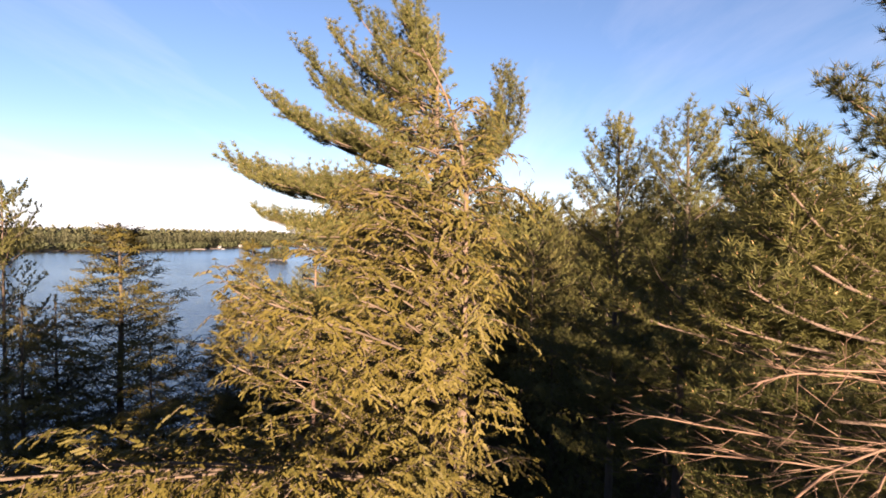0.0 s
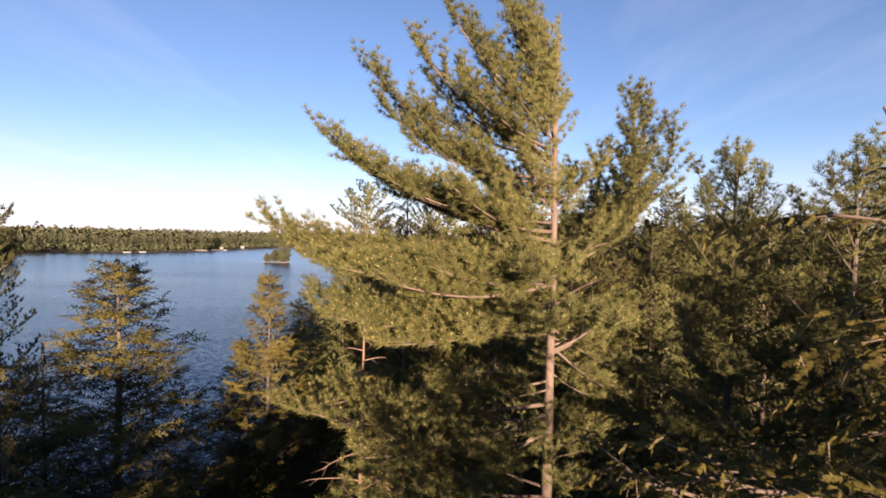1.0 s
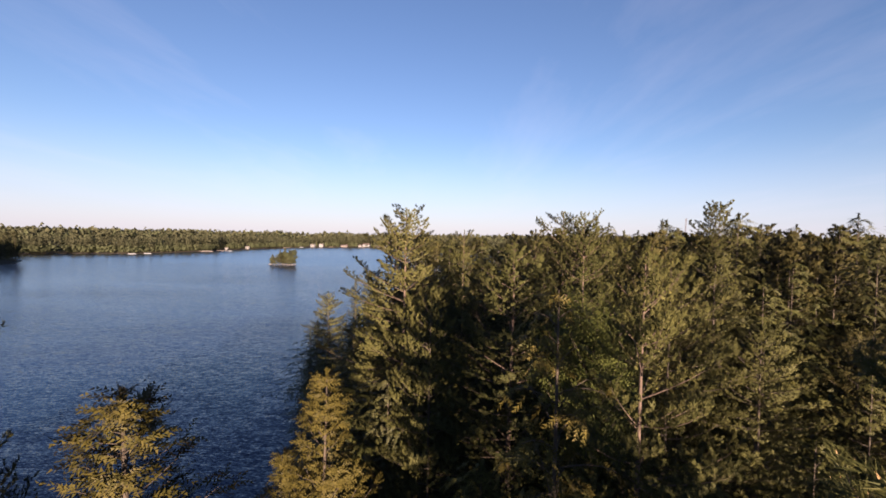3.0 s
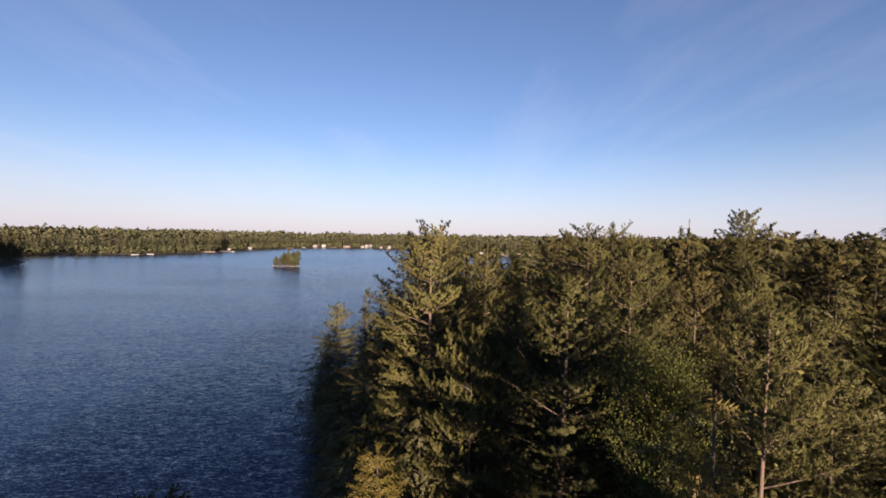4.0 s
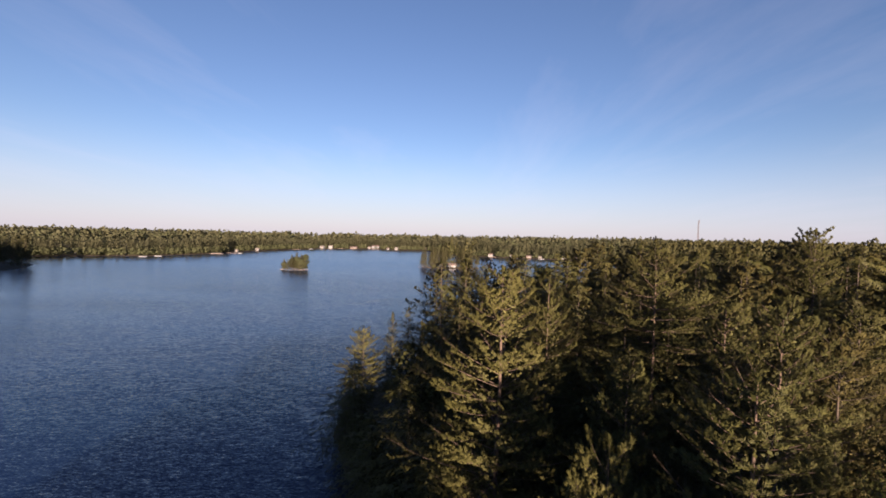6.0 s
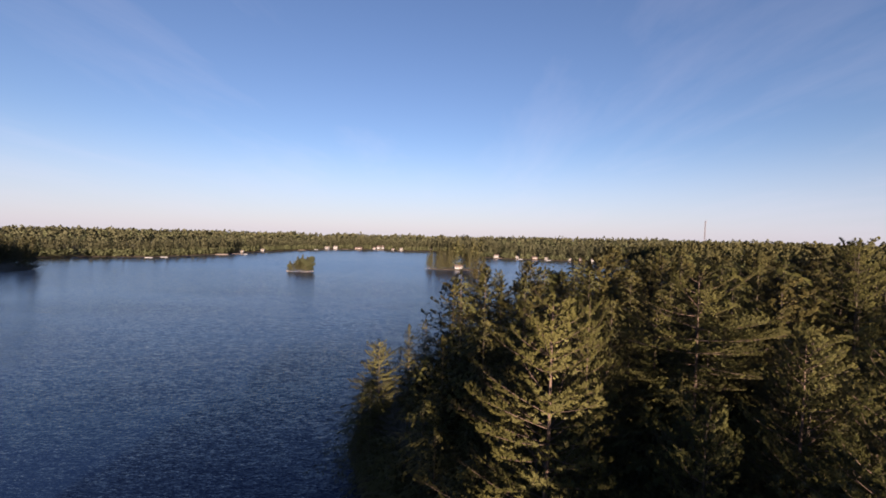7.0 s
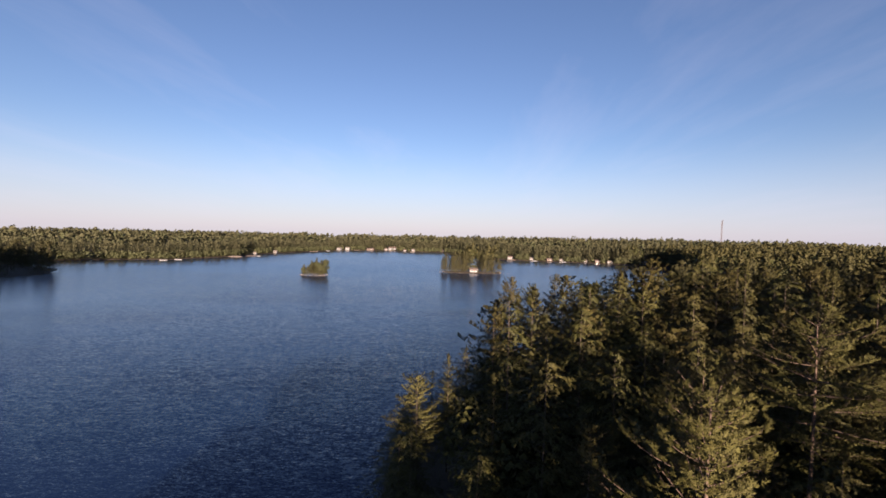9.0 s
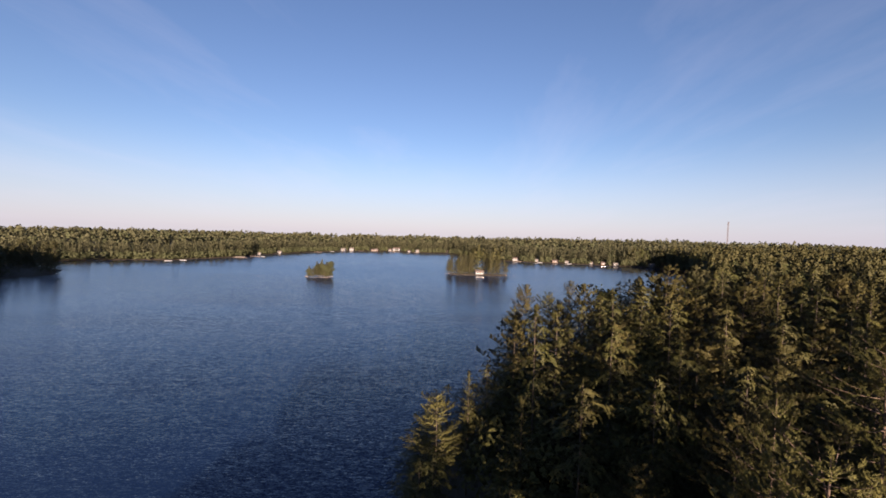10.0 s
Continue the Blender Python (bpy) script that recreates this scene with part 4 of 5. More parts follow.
# trees that stand out, and five unseen ones added to throw shade
OWN = [("pine_n", 0, -19.8, 17.0, 19.4, 40, 0.72), ("cedar_n", 0, -14.4, 15.6, 17.8, 100, 1.4), ("cedar_n", 1, -11.1, 18.6, 17.3, 200, 0.9), ("cedar_n", 0, -12.6, 19.5, 14.5, 10, 0.9), ("hem_n", 0, -15.8, 13.4, 15.6, 60, 1.0), ("hem_n", 1, -17.0, 16.0, 15.2, 160, 0.9),
       ("hem_n", 1, -5.9, 14.6, 20.4, 10, 0.7), ("pine_n", 0, -2.6, 17.5, 21.0, 150, 0.75), ("broad_m", 0, -2.0, 22.3, 19.4, 0, 0.72), ("pine_a", 0, -4.3, 24.8, 20.9, 30, 1.1), ("pine_a", 0, 0.4, 29.7, 22.2, 190, 0.85),
       ("pine_m", 1, 3.1, 25.7, 20.2, 200, 0.8), ("pine_m", 3, -8.0, 25.8, 18.6, 75, 0.65), ("pine_m", 2, 5.9, 32.6, 20.6, 15, 0.9), ("pine_n", 1, 5.2, 14.8, 19.6, 210, 0.8),
       ("pine_a", 0, -9.6, 35.5, 22.9, 70, 1.1), ("pine_n", 1, -5.0, 43.3, 21.6, 160, 0.75), ("pine_b", 0, 5.5, 48.2, 23.4, 250, 1.05), ("hem_m", 1, 0.8, 53.0, 20.4, 80, 0.9), ("hem_m", 2, -4.9, 54.2, 19.0, 250, 0.9),
       ("hem_m", 0, -5.0, 62.7, 20.9, 0, 1.05), ("pine_m", 1, -21.4, 64.2, 12.9, 0, 1.05), ("spruce_m", 2, -18.2, 66.8, 14.5, 90, 0.9), ("hem_m", 1, -16.2, 67.8, 15.2, 50, 0.9), ("hem_m", 0, -21.6, 58.6, 10.4, 10, 1.2),
       ("hem_m", 2, -9.4, 92.6, 16.8, 30, 1.0), ("hem_m", 1, -11.5, 79.0, 16.2, 120, 1.0), ("pine_m", 0, -5.5, 103.0, 19.3, 30, 0.8), ("pine_m", 1, -2.4, 97.7, 18.7, 30, 0.8), ("pine_m", 2, 6.1, 113.9, 19.2, 200, 0.8),
       ("hem_m", 0, 6.8, 74.3, 21.4, 40, 1.1), ("hem_m", 2, 8.3, 85.5, 22.0, 170, 1.1), ("hem_m", 1, 13.6, 65.8, 21.0, 0, 1.1), ("hem_m", 1, 10.6, 70.0, 21.6, 90, 1.0), ("spruce_m", 1, 20.3, 75.0, 25.0, 10, 1.0),
       ("spruce_m", 0, 31.5, 75.0, 24.6, 20, 0.9), ("pine_m", 3, 30.4, 59.8, 26.2, 80, 1.0), ("spruce_m", 2, 36.0, 60.0, 23.2, 30, 0.8), ("hem_m", 0, 22.8, 40.4, 19.8, 0, 1.0),
       ("hem_m", 0, -12.2, 25.5, 13.4, 20, 1.5), ("hem_m", 1, -10.2, 28.5, 14.0, 130, 1.5), ("hem_m", 0, -13.0, 29.5, 13.2, 240, 1.5), ("hem_m", 2, -12.6, 40.4, 12.2, 70, 1.7), ("hem_m", 1, -15.0, 46.0, 11.4, 170, 1.8), ("hem_m", 0, -16.0, 52.0, 11.4, 10, 1.8),
       # first five: out of view near the start, added to shade the pines ahead
       ("pine_n", 0, 3.7, 3.0, 19.0, 70, 1.0), ("hem_n", 0, 2.9, 0.2, 20.2, 200, 1.1), ("hem_n", 1, 1.9, -2.4, 20.2, 20, 1.1), ("pine_n", 1, 4.4, -2.7, 20.2, 20, 1.1), ("hem_n", 0, -1.4, -4.2, 18.9, 300, 1.0), ("hem_n", 0, -12.7, 14.6, 13.9, 140, 1.2),
       ("pine_a", 0, 1.8, 34.4, 21.2, 290, 0.95), ("pine_m", 1, -4.6, 31.6, 19.2, 10, 0.8)]
for row in OWN:
    grow(*row)

# low fringe leaning over the water
rs = np.random.default_rng(31)
edge_line = [p for p in SHORE if 2 < p[1] < 130 and -40 < p[0] < 30]
for (ax, ay), (bx, by) in zip(edge_line, edge_line[1:]):
    n_on = max(1, int(math.hypot(bx - ax, by - ay) / 2.7))
    for k in range(n_on):
        f = (k + rs.uniform(0, 1)) / n_on
        x, y = ax + (bx - ax) * f + rs.uniform(0.2, 1.4), ay + (by - ay) * f
        grow("hem_o", k, x, y, rs.uniform(4.5, 8.5), rs.uniform(0, 360), rs.uniform(1.6, 2.2))

# the rest of the near forest
rf = np.random.default_rng(77)
cand = rf.uniform((-30, -5), (75, 118), (11000, 2))
cand = cand[np.argsort(np.hypot(cand[:, 0] + 8, cand[:, 1] - 10))]
dist_in = shore_distance(cand[:, 0], cand[:, 1])
PATH_XY = np.array([(-3.8, 0.3), (-7, 5), (-10, 9), (-12.6, 12.6), (-16, 17.5), (-21, 24)])
for (x, y), d in zip(cand, dist_in):
    if d < 0.3 or len(planted) > 385:
        continue
    to_path = np.min(np.hypot(PATH_XY[:, 0] - x, PATH_XY[:, 1] - y))
    near = np.hypot(x + 10, y - 12)
    if to_path < 3.6:
        continue
    if x > 0.95 * (y + 6) + 6:
        continue
    space = (4.9 if d > 3 else 3.4) + 0.012 * near - (1.3 if y < 36 and x < 6 else 0)
    if min((x - a) ** 2 + (y - b) ** 2 for a, b in planted) < space ** 2:
        continue
    edge = min(1.0, 0.55 + d / 22)
    top = ground_at(x, y) + ((16.0 if x < 22 and y < 62 else 17.4) + np.clip(rf.normal(0, 1.7), -3.0, 2.6) + 2.4 * np.clip((x - 8) / 25, 0, 1) * (y > 30)) * edge
    if y < 34:
        top = min(top, 16.8 + rf.normal(0, 0.8), 13.6 + 0.7 * to_path)
    if y < 13:
        top = min(top, 12.4 + rf.normal(0, 0.5))
    if y < 22 and x > -10:
        top = min(top, 14.6 + rf.normal(0, 0.5))
    kind = rf.choice(["pine", "spruce", "hem", "broad"], p=[0.43, 0.17, 0.4, 0.0])
    if d < 5 and near < 58:
        grow("hem_m", 0, x, y, top, rf.uniform(0, 360), rf.uniform(1.25, 1.55))
        continue
    if near > 48:
        kind = "pine_o" if kind == "pine" else ("hem_o" if kind == "hem" else "spruce_o")
    else:
        kind += "_m"
    grow(kind, int(rf.integers(0, 4)), x, y, top, rf.uniform(0, 360), rf.uniform(1.0, 1.25))
# unseen trees added behind the camera's start, which throw the long shade
for x, y, top in [(-29, -14, 20.6), (-25.5, -16, 21.8), (-22.5, -11, 21.0), (-19.5, -13, 21.6), (-16.5, -10, 21.0), (-13.5, -12, 21.0), (-10.5, -13, 19.8), (-7.5, -14, 17.6), (-4, -13, 17.6), (1, -15, 17.6), (9.5, -10, 16),
                  (-27, -24, 21.5), (-22, -22, 21.4), (-17, -22, 21.2), (-12, -22, 20.4), (-3, -24, 17), (5, -23, 17), (12, -16, 17), (15, -4, 16), (12, 1, 15), (-25, -32, 22.5), (-19, -31, 22.5), (-14, -33, 22), (-8, -33, 20),
                  (3, -35, 19), (20, -12, 17), (22, 6, 15), (14, 9, 15), (8, 8, 14)]:
    grow("pine_m" if y > -20 and x < 2 else ("pine_o" if (x + y) % 2 else "spruce_o"), int(abs(x)), x, y, top, x * 31)



# ---- far woods ----
def far_tree(rng, form, n, flake):
    """A small tree of n leafy flakes, one unit high."""
    u = rng.uniform(0, 1, n) ** 0.8
    if form == "cone":
        z = 0.02 + 0.98 * u; r = (1 - u) ** 0.62 * 0.19 + 0.012
    else:
        z = 0.1 + 0.88 * u; r = 0.24 * np.sqrt(np.clip(1 - (2 * u - 0.9) ** 2 * 0.8, 0.05, 1))
    a = rng.uniform(0, 2 * np.pi, n); rr = r * rng.uniform(0.55, 1.1, n)
    C = np.stack([np.cos(a) * rr, np.sin(a) * rr, z], 1)
    out = np.stack([np.cos(a), np.sin(a), rng.uniform(-0.3, 0.7, n)], 1)
    S = np.stack([-np.sin(a), np.cos(a), rng.normal(0, 0.3, n)], 1)
    k = (flake / np.sqrt(n)) * rng.uniform(0.6, 1.2, n)[:, None]
    V = np.stack([C - S * k * 0.5, C + S * k * 0.5, C + out * k * 0.55 + np.array([[0, 0, -0.2]]) * k, C + np.array([[0, 0, 0.8]]) * k], 1).reshape(-1, 3)
    F = (np.arange(n)[:, None, None] * 4 + np.array([[0, 2, 1], [0, 1, 3]])[None]).reshape(-1, 3)
    return V, F


def woods(name, XY, Hs, n, form, mat, label, seed, wide=1.0, flake=0.95):
    rng = np.random.default_rng(seed)
    variants = [far_tree(rng, form, n, flake) for _ in range(10)]
    G = land_height(XY[:, 0], XY[:, 1])
    pick = rng.integers(0, 10, len(XY)); turn = rng.uniform(0, 6.28, len(XY))
    parts, soft = [], []
    for v in range(10):
        sel = np.where(pick == v)[0]
        if not len(sel):
            continue
        V, F = variants[v]
        c, s = np.cos(turn[sel])[:, None], np.sin(turn[sel])[:, None]
        h = Hs[sel][:, None]
        w = h * wide * rng.uniform(0.8, 1.25, len(sel))[:, None]
        X = (V[None, :, 0] * c - V[None, :, 1] * s) * w + XY[sel, 0][:, None]
        Y = (V[None, :, 0] * s + V[None, :, 1] * c) * w + XY[sel, 1][:, None]
        Z = V[None, :, 2] * h + G[sel][:, None]
        VV = np.stack([X, Y, Z], -1).reshape(-1, 3)
        FF = (F[None] + (np.arange(len(sel)) * len(V))[:, None, None]).reshape(-1, 3)
        parts.append((VV, FF))
        out = np.stack([V[None, :, 0] * c - V[None, :, 1] * s, V[None, :, 0] * s + V[None, :, 1] * c, np.zeros((len(sel), len(V)))], -1).reshape(-1, 3)
        soft.append(unit(unit(out) * 0.8 + np.array([[0, -0.25, 0.45]])) * 0.9)
    return tagged(new(name, tri_mesh(name, *join(parts), mat, soft=np.concatenate(soft))), label, "forest", kind="stuff")


# shoreline buildings: place, width, depth, wall height, walls, roof, words
HOUSES = [(-305, 363, 5, 5, 3.0, "white", "grey", "small white boathouse by a dock"), (-288, 386, 6, 6, 3.0, "brown", "red", "small brown cottage among the trees"),
          (-224, 426, 12, 7, 3.2, "white", "grey", "long white boathouse at the water's edge"), (-229, 477, 4, 4, 2.6, "white", "grey", "tiny white boathouse on the far shore"), (-219, 508, 5.5, 5, 3.4, "white", "grey", "white cottage near the water"),
          (-170, 612, 8, 7, 4.4, "white", "grey", "white house with a grey roof on the shore"), (-160, 620, 7.5, 7, 5.6, "white", "grey", "tall white house on the shore"),
          (-130, 638, 14, 7, 3.0, "brown", "red", "long low brown cabin on the shore"), (-109, 652, 6, 6, 3.6, "white", "red", "white cottage beside the lodge"), (-99, 652, 15, 9, 5.4, "white", "red", "large white lodge with a red-brown roof"),
          (-78, 632, 5, 5, 3.4, "white", "red", "small white cabin with a red roof"), (-65, 628, 6.5, 6, 4.2, "white", "grey", "white cottage by the water"),
          (-21, 640, 6, 5, 3.2, "brown", "red", "brown cabin with a red roof"), (2, 319.5, 7.5, 6, 3.0, "white", "red", "white island cottage with a red-brown roof"), (55, 490, 7.5, 6, 4.6, "white", "red", "white two-storey cottage on the shore"),
          (78, 485, 5, 5, 3.2, "white", "grey", "small white boathouse on the far shore"), (97, 479, 8, 6, 3.2, "brown", "red", "brown cottage half hidden in trees"), (109, 477, 5, 5, 3.0, "white", "grey", "small white boathouse on the far shore"), (133, 469, 5, 5, 3.0, "white", "grey", "small white boathouse on the far shore"),
          (144, 464, 5.5, 5, 4.0, "brown", "red", "red-roofed boathouse with a white door"), (156, 460, 6.5, 5, 2.8, "white", "grey", "low white boathouse on the far shore"), (188, 449, 7, 6, 4.2, "white", "grey", "white cottage above a dock")]
DOCKS = [(-309, 355, 9), (-216, 440, 10), (-190, 560, 10), (-222, 421, 14), (172, 449, 11), (-66, 620, 8), (-104, 643, 12), (56, 482, 9), (195, 438, 9), (-146, 620, 8)]
BOATS = [(-252, 362, 30), (-246, 372, 5), (-211, 444, 15), (80, 476, 0), (110, 469, 10), (-180, 590, 20)]


def scatter(rng, n, lo, hi, keep):
    XY = rng.uniform(lo, hi, (n, 2))
    for hx, hy, w, *_ in HOUSES:
        XY = XY[(np.hypot(XY[:, 0] - hx, XY[:, 1] - hy) > w * 0.5 + 2.0) & ((np.abs(XY[:, 0] - hx) > w * 0.5 + 0.5) | (XY[:, 1] > hy) | (XY[:, 1] < hy - 14) | (rng.uniform(0, 1, len(XY)) < 0.1))]
    return XY[keep(XY[:, 0], XY[:, 1], shore_distance(XY[:, 0], XY[:, 1]))]


rw = np.random.default_rng(9)
ahead = lambda x, y: np.abs(x + 15) < 1.25 * (y - 5) + 30  # noqa: E731
# beyond the near forest, to the middle distance
P1 = scatter(rw, 9000, (-30, 20), (520, 460), lambda x, y, d: (d > 1) & ahead(x, y) & (y > -0.6 * x + 60) & ((y > 112) | (x > 72)) & (x < 330))
close = np.hypot(P1[:, 0] + 15, P1[:, 1] - 15) < 165
for k, (x, y) in enumerate(P1[close]):
    grow(("hem_f", "pine_f", "hem_f", "broad_o", "spruce_f")[k % 5], k, x, y, ground_at(x, y) + rw.normal(17.0 if k % 5 != 3 else 15.0, 2.0), k * 77.0, rw.uniform(0.95, 1.25))
P1 = P1[~close]
for ring, flakes in ((np.hypot(P1[:, 0] + 15, P1[:, 1] - 15) < 240, 260), (np.hypot(P1[:, 0] + 15, P1[:, 1] - 15) >= 240, 80)):
    Q1 = P1[ring]
    k = rw.uniform(0, 1, len(Q1)) < 0.66
    woods("near_woods", Q1[k], rw.normal(18, 2.3, k.sum()), flakes, "cone", WOODS_NEAR, "mixed conifer forest canopy stretching back from the shore", 1, 1.15, 0.6)
    woods("near_broadleaf_woods", Q1[~k], rw.normal(15.5, 1.8, (~k).sum()), flakes, "round", WOODS_NEAR_GREEN, "green broadleaf crowns in the forest canopy", 2, 1.2, 0.6)
# low growth between the taller trunks
P7 = scatter(rw, 5200, (-26, 12), (80, 120), lambda x, y, d: (d > 7) & (x < 0.95 * (y + 6) + 8) & (y > 34))[:460]
woods("undergrowth", P7, np.clip(rw.normal(9.5, 1.6, len(P7)), 5, 12.5) * np.clip(0.5 + shore_distance(P7[:, 0], P7[:, 1]) / 14, 0, 1), 240, "round", CEDAR, "dark young trees filling the space under the canopy", 14, 1.45, 0.7)
swell = lambda P: 1 + 0.1 * np.sin(0.043 * P[:, 0] + 0.011 * P[:, 1]) + 0.09 * np.sin(0.017 * P[:, 0] - 0.02 * P[:, 1] + 1.3) + 0.07 * np.sin(0.11 * P[:, 0] + 2.0)  # noqa: E731
# the far shores, a deep fringe along the water
P2 = scatter(rw, 60000, (-480, 180), (330, 760), lambda x, y, d: (d > 0.1) & (d < 75) & (ahead(x, y) | ((x < -245) & (x > -300))) & (y > 150) & ((x < 60) | (y > 380)) & (rw.uniform(0, 1, len(x)) < 0.74 - 0.006 * d) & (np.hypot(x - 1.5, y - 323) > 30) & (np.hypot(x + 101, y - 279) > 12))
point = (P2[:, 0] < -236) & (P2[:, 1] < 300)
for k, (x, y) in enumerate(P2[point][::4]):
    grow(("hem_f", "spruce_f", "pine_f")[k % 3], k, x, y, 13.6 + rw.normal(0, 2.2), k * 77.0, rw.uniform(1.0, 1.3), "dark conifer crowding a low point of land")
P2 = P2[~point]
k = rw.uniform(0, 1, len(P2)) < 0.82
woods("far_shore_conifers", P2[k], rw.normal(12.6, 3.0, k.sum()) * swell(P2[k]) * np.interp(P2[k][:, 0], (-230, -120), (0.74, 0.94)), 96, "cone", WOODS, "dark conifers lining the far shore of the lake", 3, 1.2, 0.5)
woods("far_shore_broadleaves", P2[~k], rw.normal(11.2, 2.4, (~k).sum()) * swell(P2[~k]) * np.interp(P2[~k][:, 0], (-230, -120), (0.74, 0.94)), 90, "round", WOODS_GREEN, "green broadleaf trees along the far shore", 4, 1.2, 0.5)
P9 = scatter(rw, 60000, (-330, 330), (210, 670), lambda x, y, d: (d > 0.2) & (d < 7) & ahead(x, y) & ((x < 60) | (y > 380)) & (np.hypot(x - 1.5, y - 323) > 30))[:1500]
woods("shore_bushes", P9, rw.uniform(3.0, 6.5, len(P9)), 24, "round", WOODS_GREEN, "low green bushes along the far waterline", 17, 1.7)
# the wooded hills behind
P3 = scatter(rw, 12500, (-1000, 200), (1400, 1250), lambda x, y, d: (d > 60) & ahead(x, y) & ((y > 500) | (x < -300) | (x > 320)))
k = rw.uniform(0, 1, len(P3)) < 0.7
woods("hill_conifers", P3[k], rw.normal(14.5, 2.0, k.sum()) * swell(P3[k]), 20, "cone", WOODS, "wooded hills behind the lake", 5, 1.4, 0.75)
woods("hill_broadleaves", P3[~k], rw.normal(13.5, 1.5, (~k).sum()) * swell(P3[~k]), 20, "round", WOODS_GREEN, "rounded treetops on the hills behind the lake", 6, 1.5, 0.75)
# unseen forest added behind, towards the sun, its tops set to throw shade
P6 = scatter(rw, 1500, (-34, -75), (60, -7), lambda x, y, d: d > 2)
P6 = P6[:300]
top6 = np.where(np.abs(P6[:, 0] + 2.5) < 3, 16.9, np.where(P6[:, 0] > -9.0, 15.2, 19.0)) + rw.normal(0, 0.5, len(P6)) - 0.03 * np.abs(P6[:, 1] + 8)
woods("rear_woods", P6, top6 - land_height(P6[:, 0], P6[:, 1]), 380, "round", WOODS, "mixed forest added out of view behind to throw shade", 12, 1.0, 0.75)
# taller unseen woods added on the lake's west side to shade the point
P8 = scatter(rw, 2600, (-290, 160), (-228, 232), lambda x, y, d: (d > 1) & (x < -222 - 0.1 * (y - 150)))[:380]
woods("west_shore_conifers", P8, rw.normal(16.5, 2.0, len(P8)), 110, "cone", WOODS, "tall conifers added out of view on the west side to shade the point", 15, 1.3, 0.75)
# islands
P4 = scatter(rw, 700, (-112, 273), (-90, 285), lambda x, y, d: d > 0.5)[:48]
for k, (x, y) in enumerate(P4):
    grow(("hem_f", "bush_o", "spruce_f")[k % 3], k, x, y, float(3.2 + 0.24 * (x + 110) + rw.uniform(0, 3.2) * (1.6 if k % 3 == 2 else 0.8)), k * 77.0, 1.35, "small bushy tree on a tiny island")
P5 = scatter(rw, 1500, (-26, 313), (29, 333), lambda x, y, d: (d > 0.7) & ((np.abs(x - 2) > 4) | (y > 322.5)) & (x < 22))[:90]
for k, (x, y) in enumerate(P5):
    high = float(0.84 * np.clip(rw.normal(14.5, 2.4) * (1.12 - 0.5 * ((x + 3) / 26) ** 2), 5, 19))
    grow(("hem_f", "spruce_f", "pine_f", "hem_f")[k % 4], k, x, y, high, k * 77.0, rw.uniform(0.85, 1.1), "tall conifer on the larger island")
# stony rims of the islands
for cx, cy, a, b in ISLES:
    an = np.linspace(0, 2 * np.pi, 60, endpoint=False)
    rr = np.random.default_rng(int(a)).uniform(0.75, 1.06, 60)
    C = np.stack([cx + a * rr * np.cos(an), cy + b * rr * np.sin(an), np.full(60, 0.05)], 1)
    stones = []
    for c in C:
        s = rw.uniform(0.3, 0.75)
        t0 = np.array([(1, 0, 0), (0.3, 0.9, 0), (-0.8, 0.6, 0), (-0.8, -0.6, 0), (0.3, -0.9, 0), (0.1, 0, 0.7)]) * s * rw.uniform(0.7, 1.2, (6, 3))
        stones.append((t0 + c, np.array([(0, 1, 5), (1, 2, 5), (2, 3, 5), (3, 4, 5), (4, 0, 5)])))
    tagged(new("island_rocks", tri_mesh("island_rocks", *join(stones), ROCK)), "pale boulders along the island's waterline", "rocks", kind="stuff")


# ---- buildings, docks, boats and mast ----
def box_vf(w, d, h, at=(0, 0, 0)):
    """A block w x d x h standing on the point given."""
    c = np.array([(x, y, z) for z in (0, h) for y in (-d / 2, d / 2) for x in (-w / 2, w / 2)], float) + at
    f = np.array([(0, 2, 1), (1, 2, 3), (4, 5, 6), (5, 7, 6), (0, 1, 4), (1, 5, 4), (2, 6, 3), (3, 6, 7), (0, 4, 2), (2, 4, 6), (1, 3, 5), (3, 7, 5)])
    return c, f


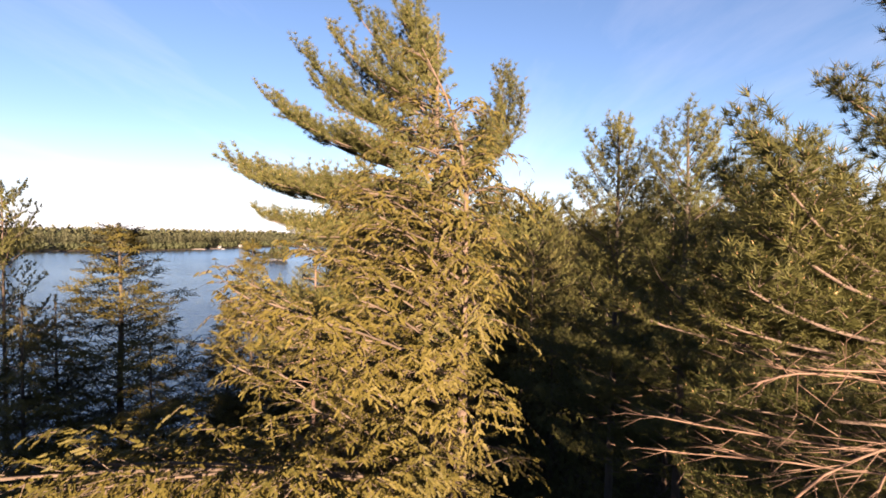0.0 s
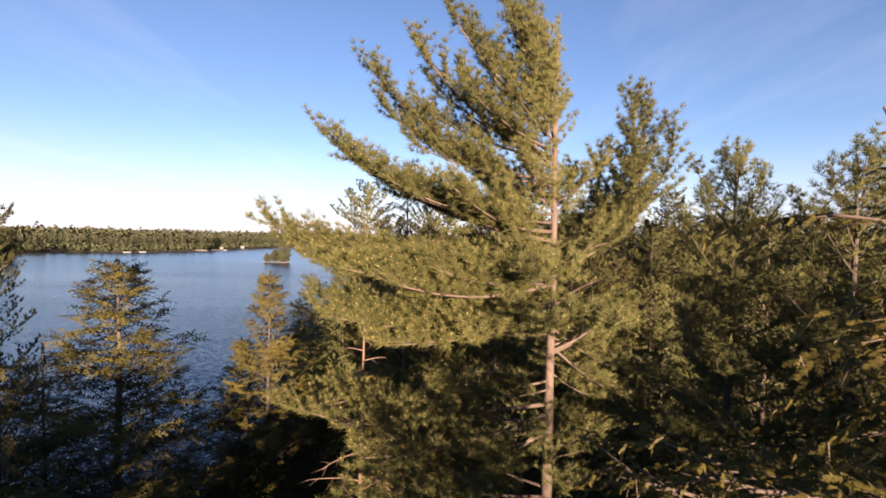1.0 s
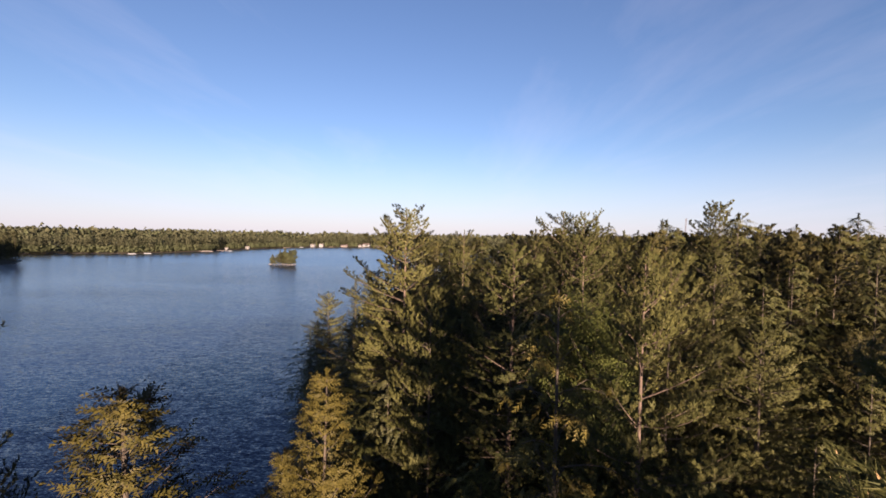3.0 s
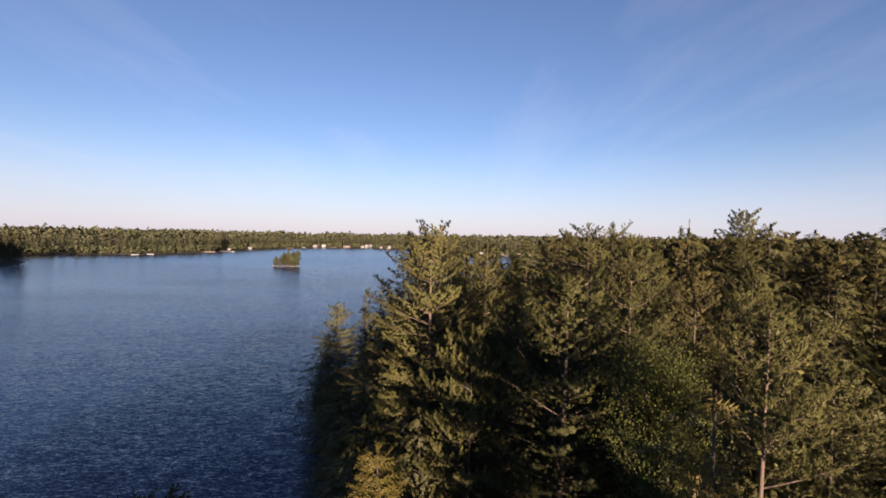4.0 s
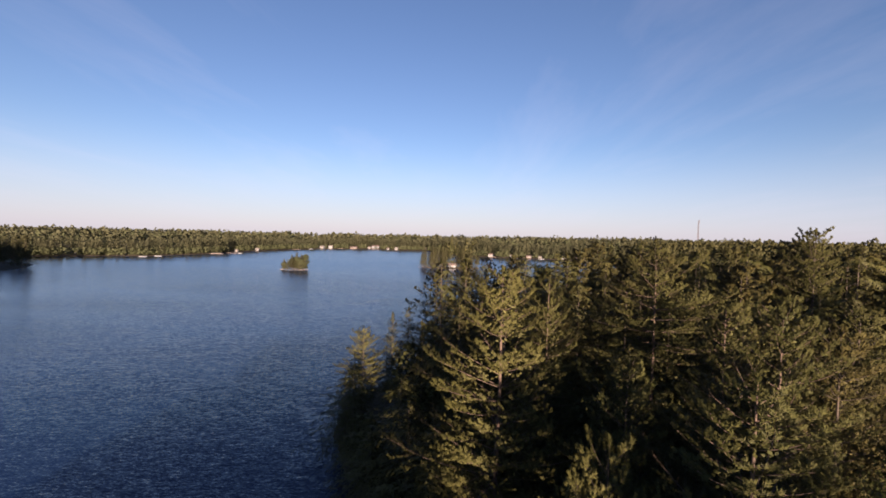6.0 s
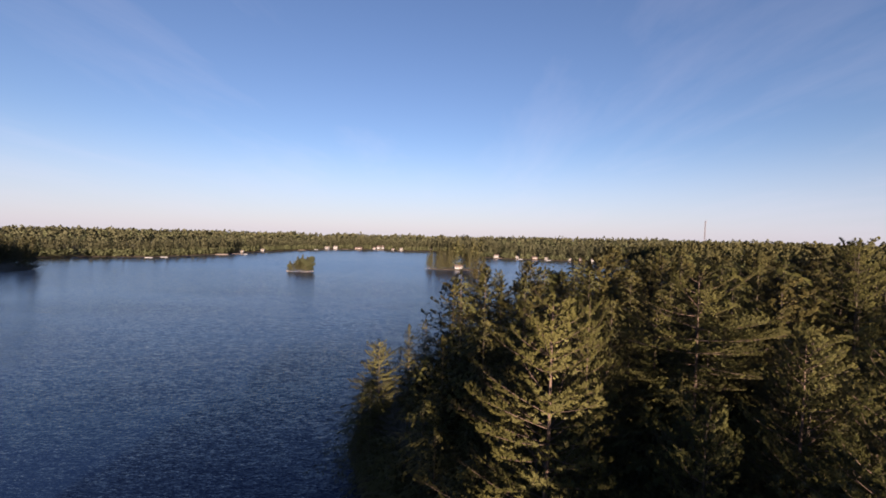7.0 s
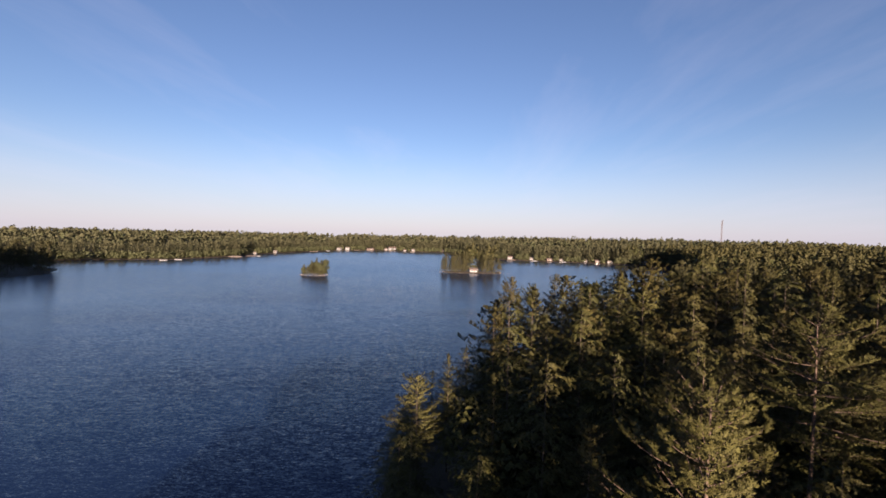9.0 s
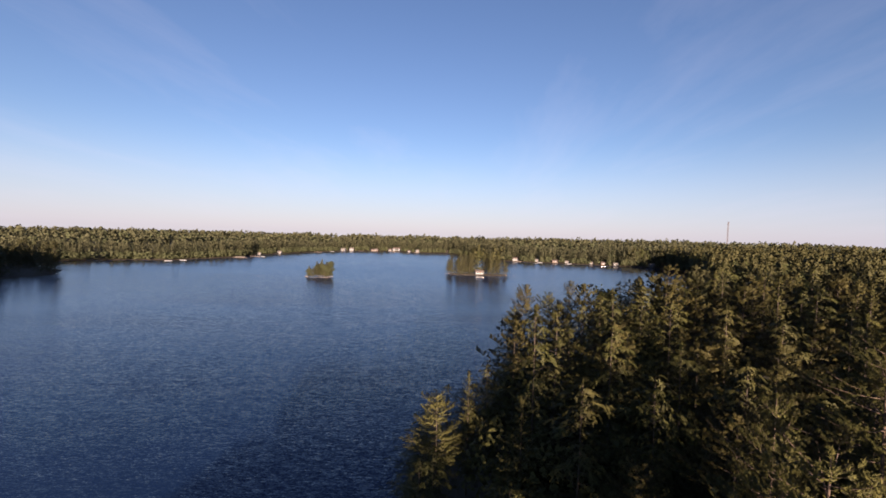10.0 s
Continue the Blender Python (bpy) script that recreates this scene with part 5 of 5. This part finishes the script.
def house(x, y, w, d, h, walls, roof, words):
    h *= 0.52
    w, d = w * 0.7, d * 0.75
    ob = tagged(new("house"), words, "house", "houses round the lake")
    ob.matrix_basis = pose(x, y, ground_at(x, y) - 0.2, 0, 0, x * 13 % 17 - 8)
    wall_mat, roof_mat = (WHITE if walls == "white" else BROWN), (ROOF_GREY if roof == "grey" else ROOF_RED)
    rise = d * 0.26
    V, F = box_vf(w, d, h + 0.2)
    G = np.array([(-w / 2, -d / 2, h + 0.2), (-w / 2, d / 2, h + 0.2), (-w / 2, 0, h + rise), (w / 2, -d / 2, h + 0.2), (w / 2, d / 2, h + 0.2), (w / 2, 0, h + rise)], float)
    part("wall", tri_mesh("wall", *join([(V, F), (G, np.array([(0, 2, 1), (3, 4, 5)]))]), wall_mat), ob)
    e = 0.45
    for sgn in (-1, 1):
        lo, hi = np.array([0, sgn * (d / 2 + e), h + 0.2 - e * rise / (d / 2)]), np.array([0, 0, h + rise + 0.06])
        R = []
        for up in (0.0, 0.16):
            R += [lo + (-w / 2 - e, 0, up), lo + (w / 2 + e, 0, up), hi + (-w / 2 - e, 0, up), hi + (w / 2 + e, 0, up)]
        part("roof", tri_mesh("roof", np.array(R), box_vf(1, 1, 1)[1], roof_mat), ob)
    V, F = box_vf(0.9, 0.08, 2.0, (w * 0.12, -d / 2 - 0.04, 0.25))
    part("door", tri_mesh("door", V, F, BROWN if walls == "white" else WHITE), ob)
    count = 2 if w < 7 else 4
    for k in range(count):
        cx = -w / 2 + w * (k + 0.6) / (count + 0.2)
        if abs(cx - w * 0.12) < 0.9:
            cx += 1.2
        for z in ((0.8,) if h < 3.4 else (0.8, 2.4)):
            win = part("window", tri_mesh("window", *box_vf(1.25, 0.08, 1.25, (cx, -d / 2 - 0.05, z)), WHITE), ob)
            part("pane", tri_mesh("pane", *box_vf(1.0, 0.03, 1.0, (cx, -d / 2 - 0.11, z + 0.12)), GLASS), win)
    if w > 9:
        part("chimney", tri_mesh("chimney", *box_vf(0.7, 0.7, 1.6, (w * 0.3, 0.4, h + rise * 0.6)), ROCK), ob)
    return ob


for row in HOUSES:
    house(*row)


def dock(x, y, L):
    ob = tagged(new("dock"), "low weathered wooden dock reaching over the water", "dock", "docks round the lake")
    ob.matrix_basis = pose(x, y, 0, 0, 0, (x * 7 % 30) - 15)
    part("deck", tri_mesh("deck", *box_vf(L, 2.2, 0.16, (0, 0, 0.62)), PLANK), ob)
    for px in np.linspace(-L / 2 + 0.3, L / 2 - 0.3, 4):
        for py in (-0.95, 0.95):
            V, F = tube([(px, py, -2.6), (px, py, 1.0)], [0.09, 0.09], 6)
            part("post", tri_mesh("post", V, F, BARK_DARK), ob)


for row in DOCKS:
    dock(*row)


def boat(x, y, turn):
    ob = tagged(new("motor_boat"), "small white motor boat moored on the lake", "boat", "boats on the lake")
    ob.matrix_basis = pose(x, y, -0.15, 0, 0, turn)
    sx = np.linspace(-2.6, 2.8, 9)
    half = 1.05 * np.sqrt(np.clip(1 - ((sx + 0.8) / 3.65) ** 2, 0.0, 1)) + 0.01
    V = np.concatenate([np.stack([sx, half, np.full(9, 0.85)], 1), np.stack([sx, half * 0.4, np.full(9, 0.02)], 1),
                        np.stack([sx, -half * 0.4, np.full(9, 0.02)], 1), np.stack([sx, -half, np.full(9, 0.85)], 1)])
    F = []
    for r in range(4):
        for k in range(8):
            a, b2, c, d2 = r * 9 + k, r * 9 + k + 1, (r + 1) % 4 * 9 + k, (r + 1) % 4 * 9 + k + 1
            F += [(a, c, b2), (b2, c, d2)]
    part("hull", tri_mesh("hull", V, np.array(F), WHITE, True), ob)
    part("windscreen", tri_mesh("windscreen", *box_vf(0.08, 1.5, 0.55, (0.5, 0, 0.86)), GLASS), ob)
    part("outboard_motor", tri_mesh("outboard_motor", *box_vf(0.4, 0.35, 0.7, (-2.75, 0, 0.6)), BARK_DARK), ob)


for row in BOATS:
    boat(*row)


def lattice_mast(x, y, top):
    g = ground_at(x, y)
    ob = tagged(new("radio_mast"), "slender steel lattice radio mast above the distant forest", "mast")
    ob.matrix_basis = Matrix.Translation((x, y, g))
    H, r = top - g, 1.3
    feet = [np.array([r * math.cos(a), r * math.sin(a), 0]) for a in (0.5, 2.6, 4.7)]
    for p in feet:
        part("leg", tri_mesh("leg", *tube([p, p + (0, 0, H)], [0.34, 0.3], 6), STEEL), ob)
    steps = int(H / 2.6)
    bars = []
    for i in range(steps):
        z0, z1 = H * i / steps, H * (i + 1) / steps
        for k in range(3):
            a, b2 = feet[k] + (0, 0, z0), feet[(k + 1) % 3] + (0, 0, z1)
            bars += [tube([a, b2], [0.14, 0.14], 4), tube([feet[k] + (0, 0, z1), feet[(k + 1) % 3] + (0, 0, z1)], [0.09, 0.09], 4)]
    tagged(part("bracing", tri_mesh("bracing", *join(bars), STEEL), ob), kind="stuff")
    for z in (H - 2, H - 7):
        part("antenna", tri_mesh("antenna", *tube([(r + 0.6, 0, z), (r + 0.6, 0, z + 3.5)], [0.3, 0.3], 8), STEEL), ob)


lattice_mast(647, 1021, 76)
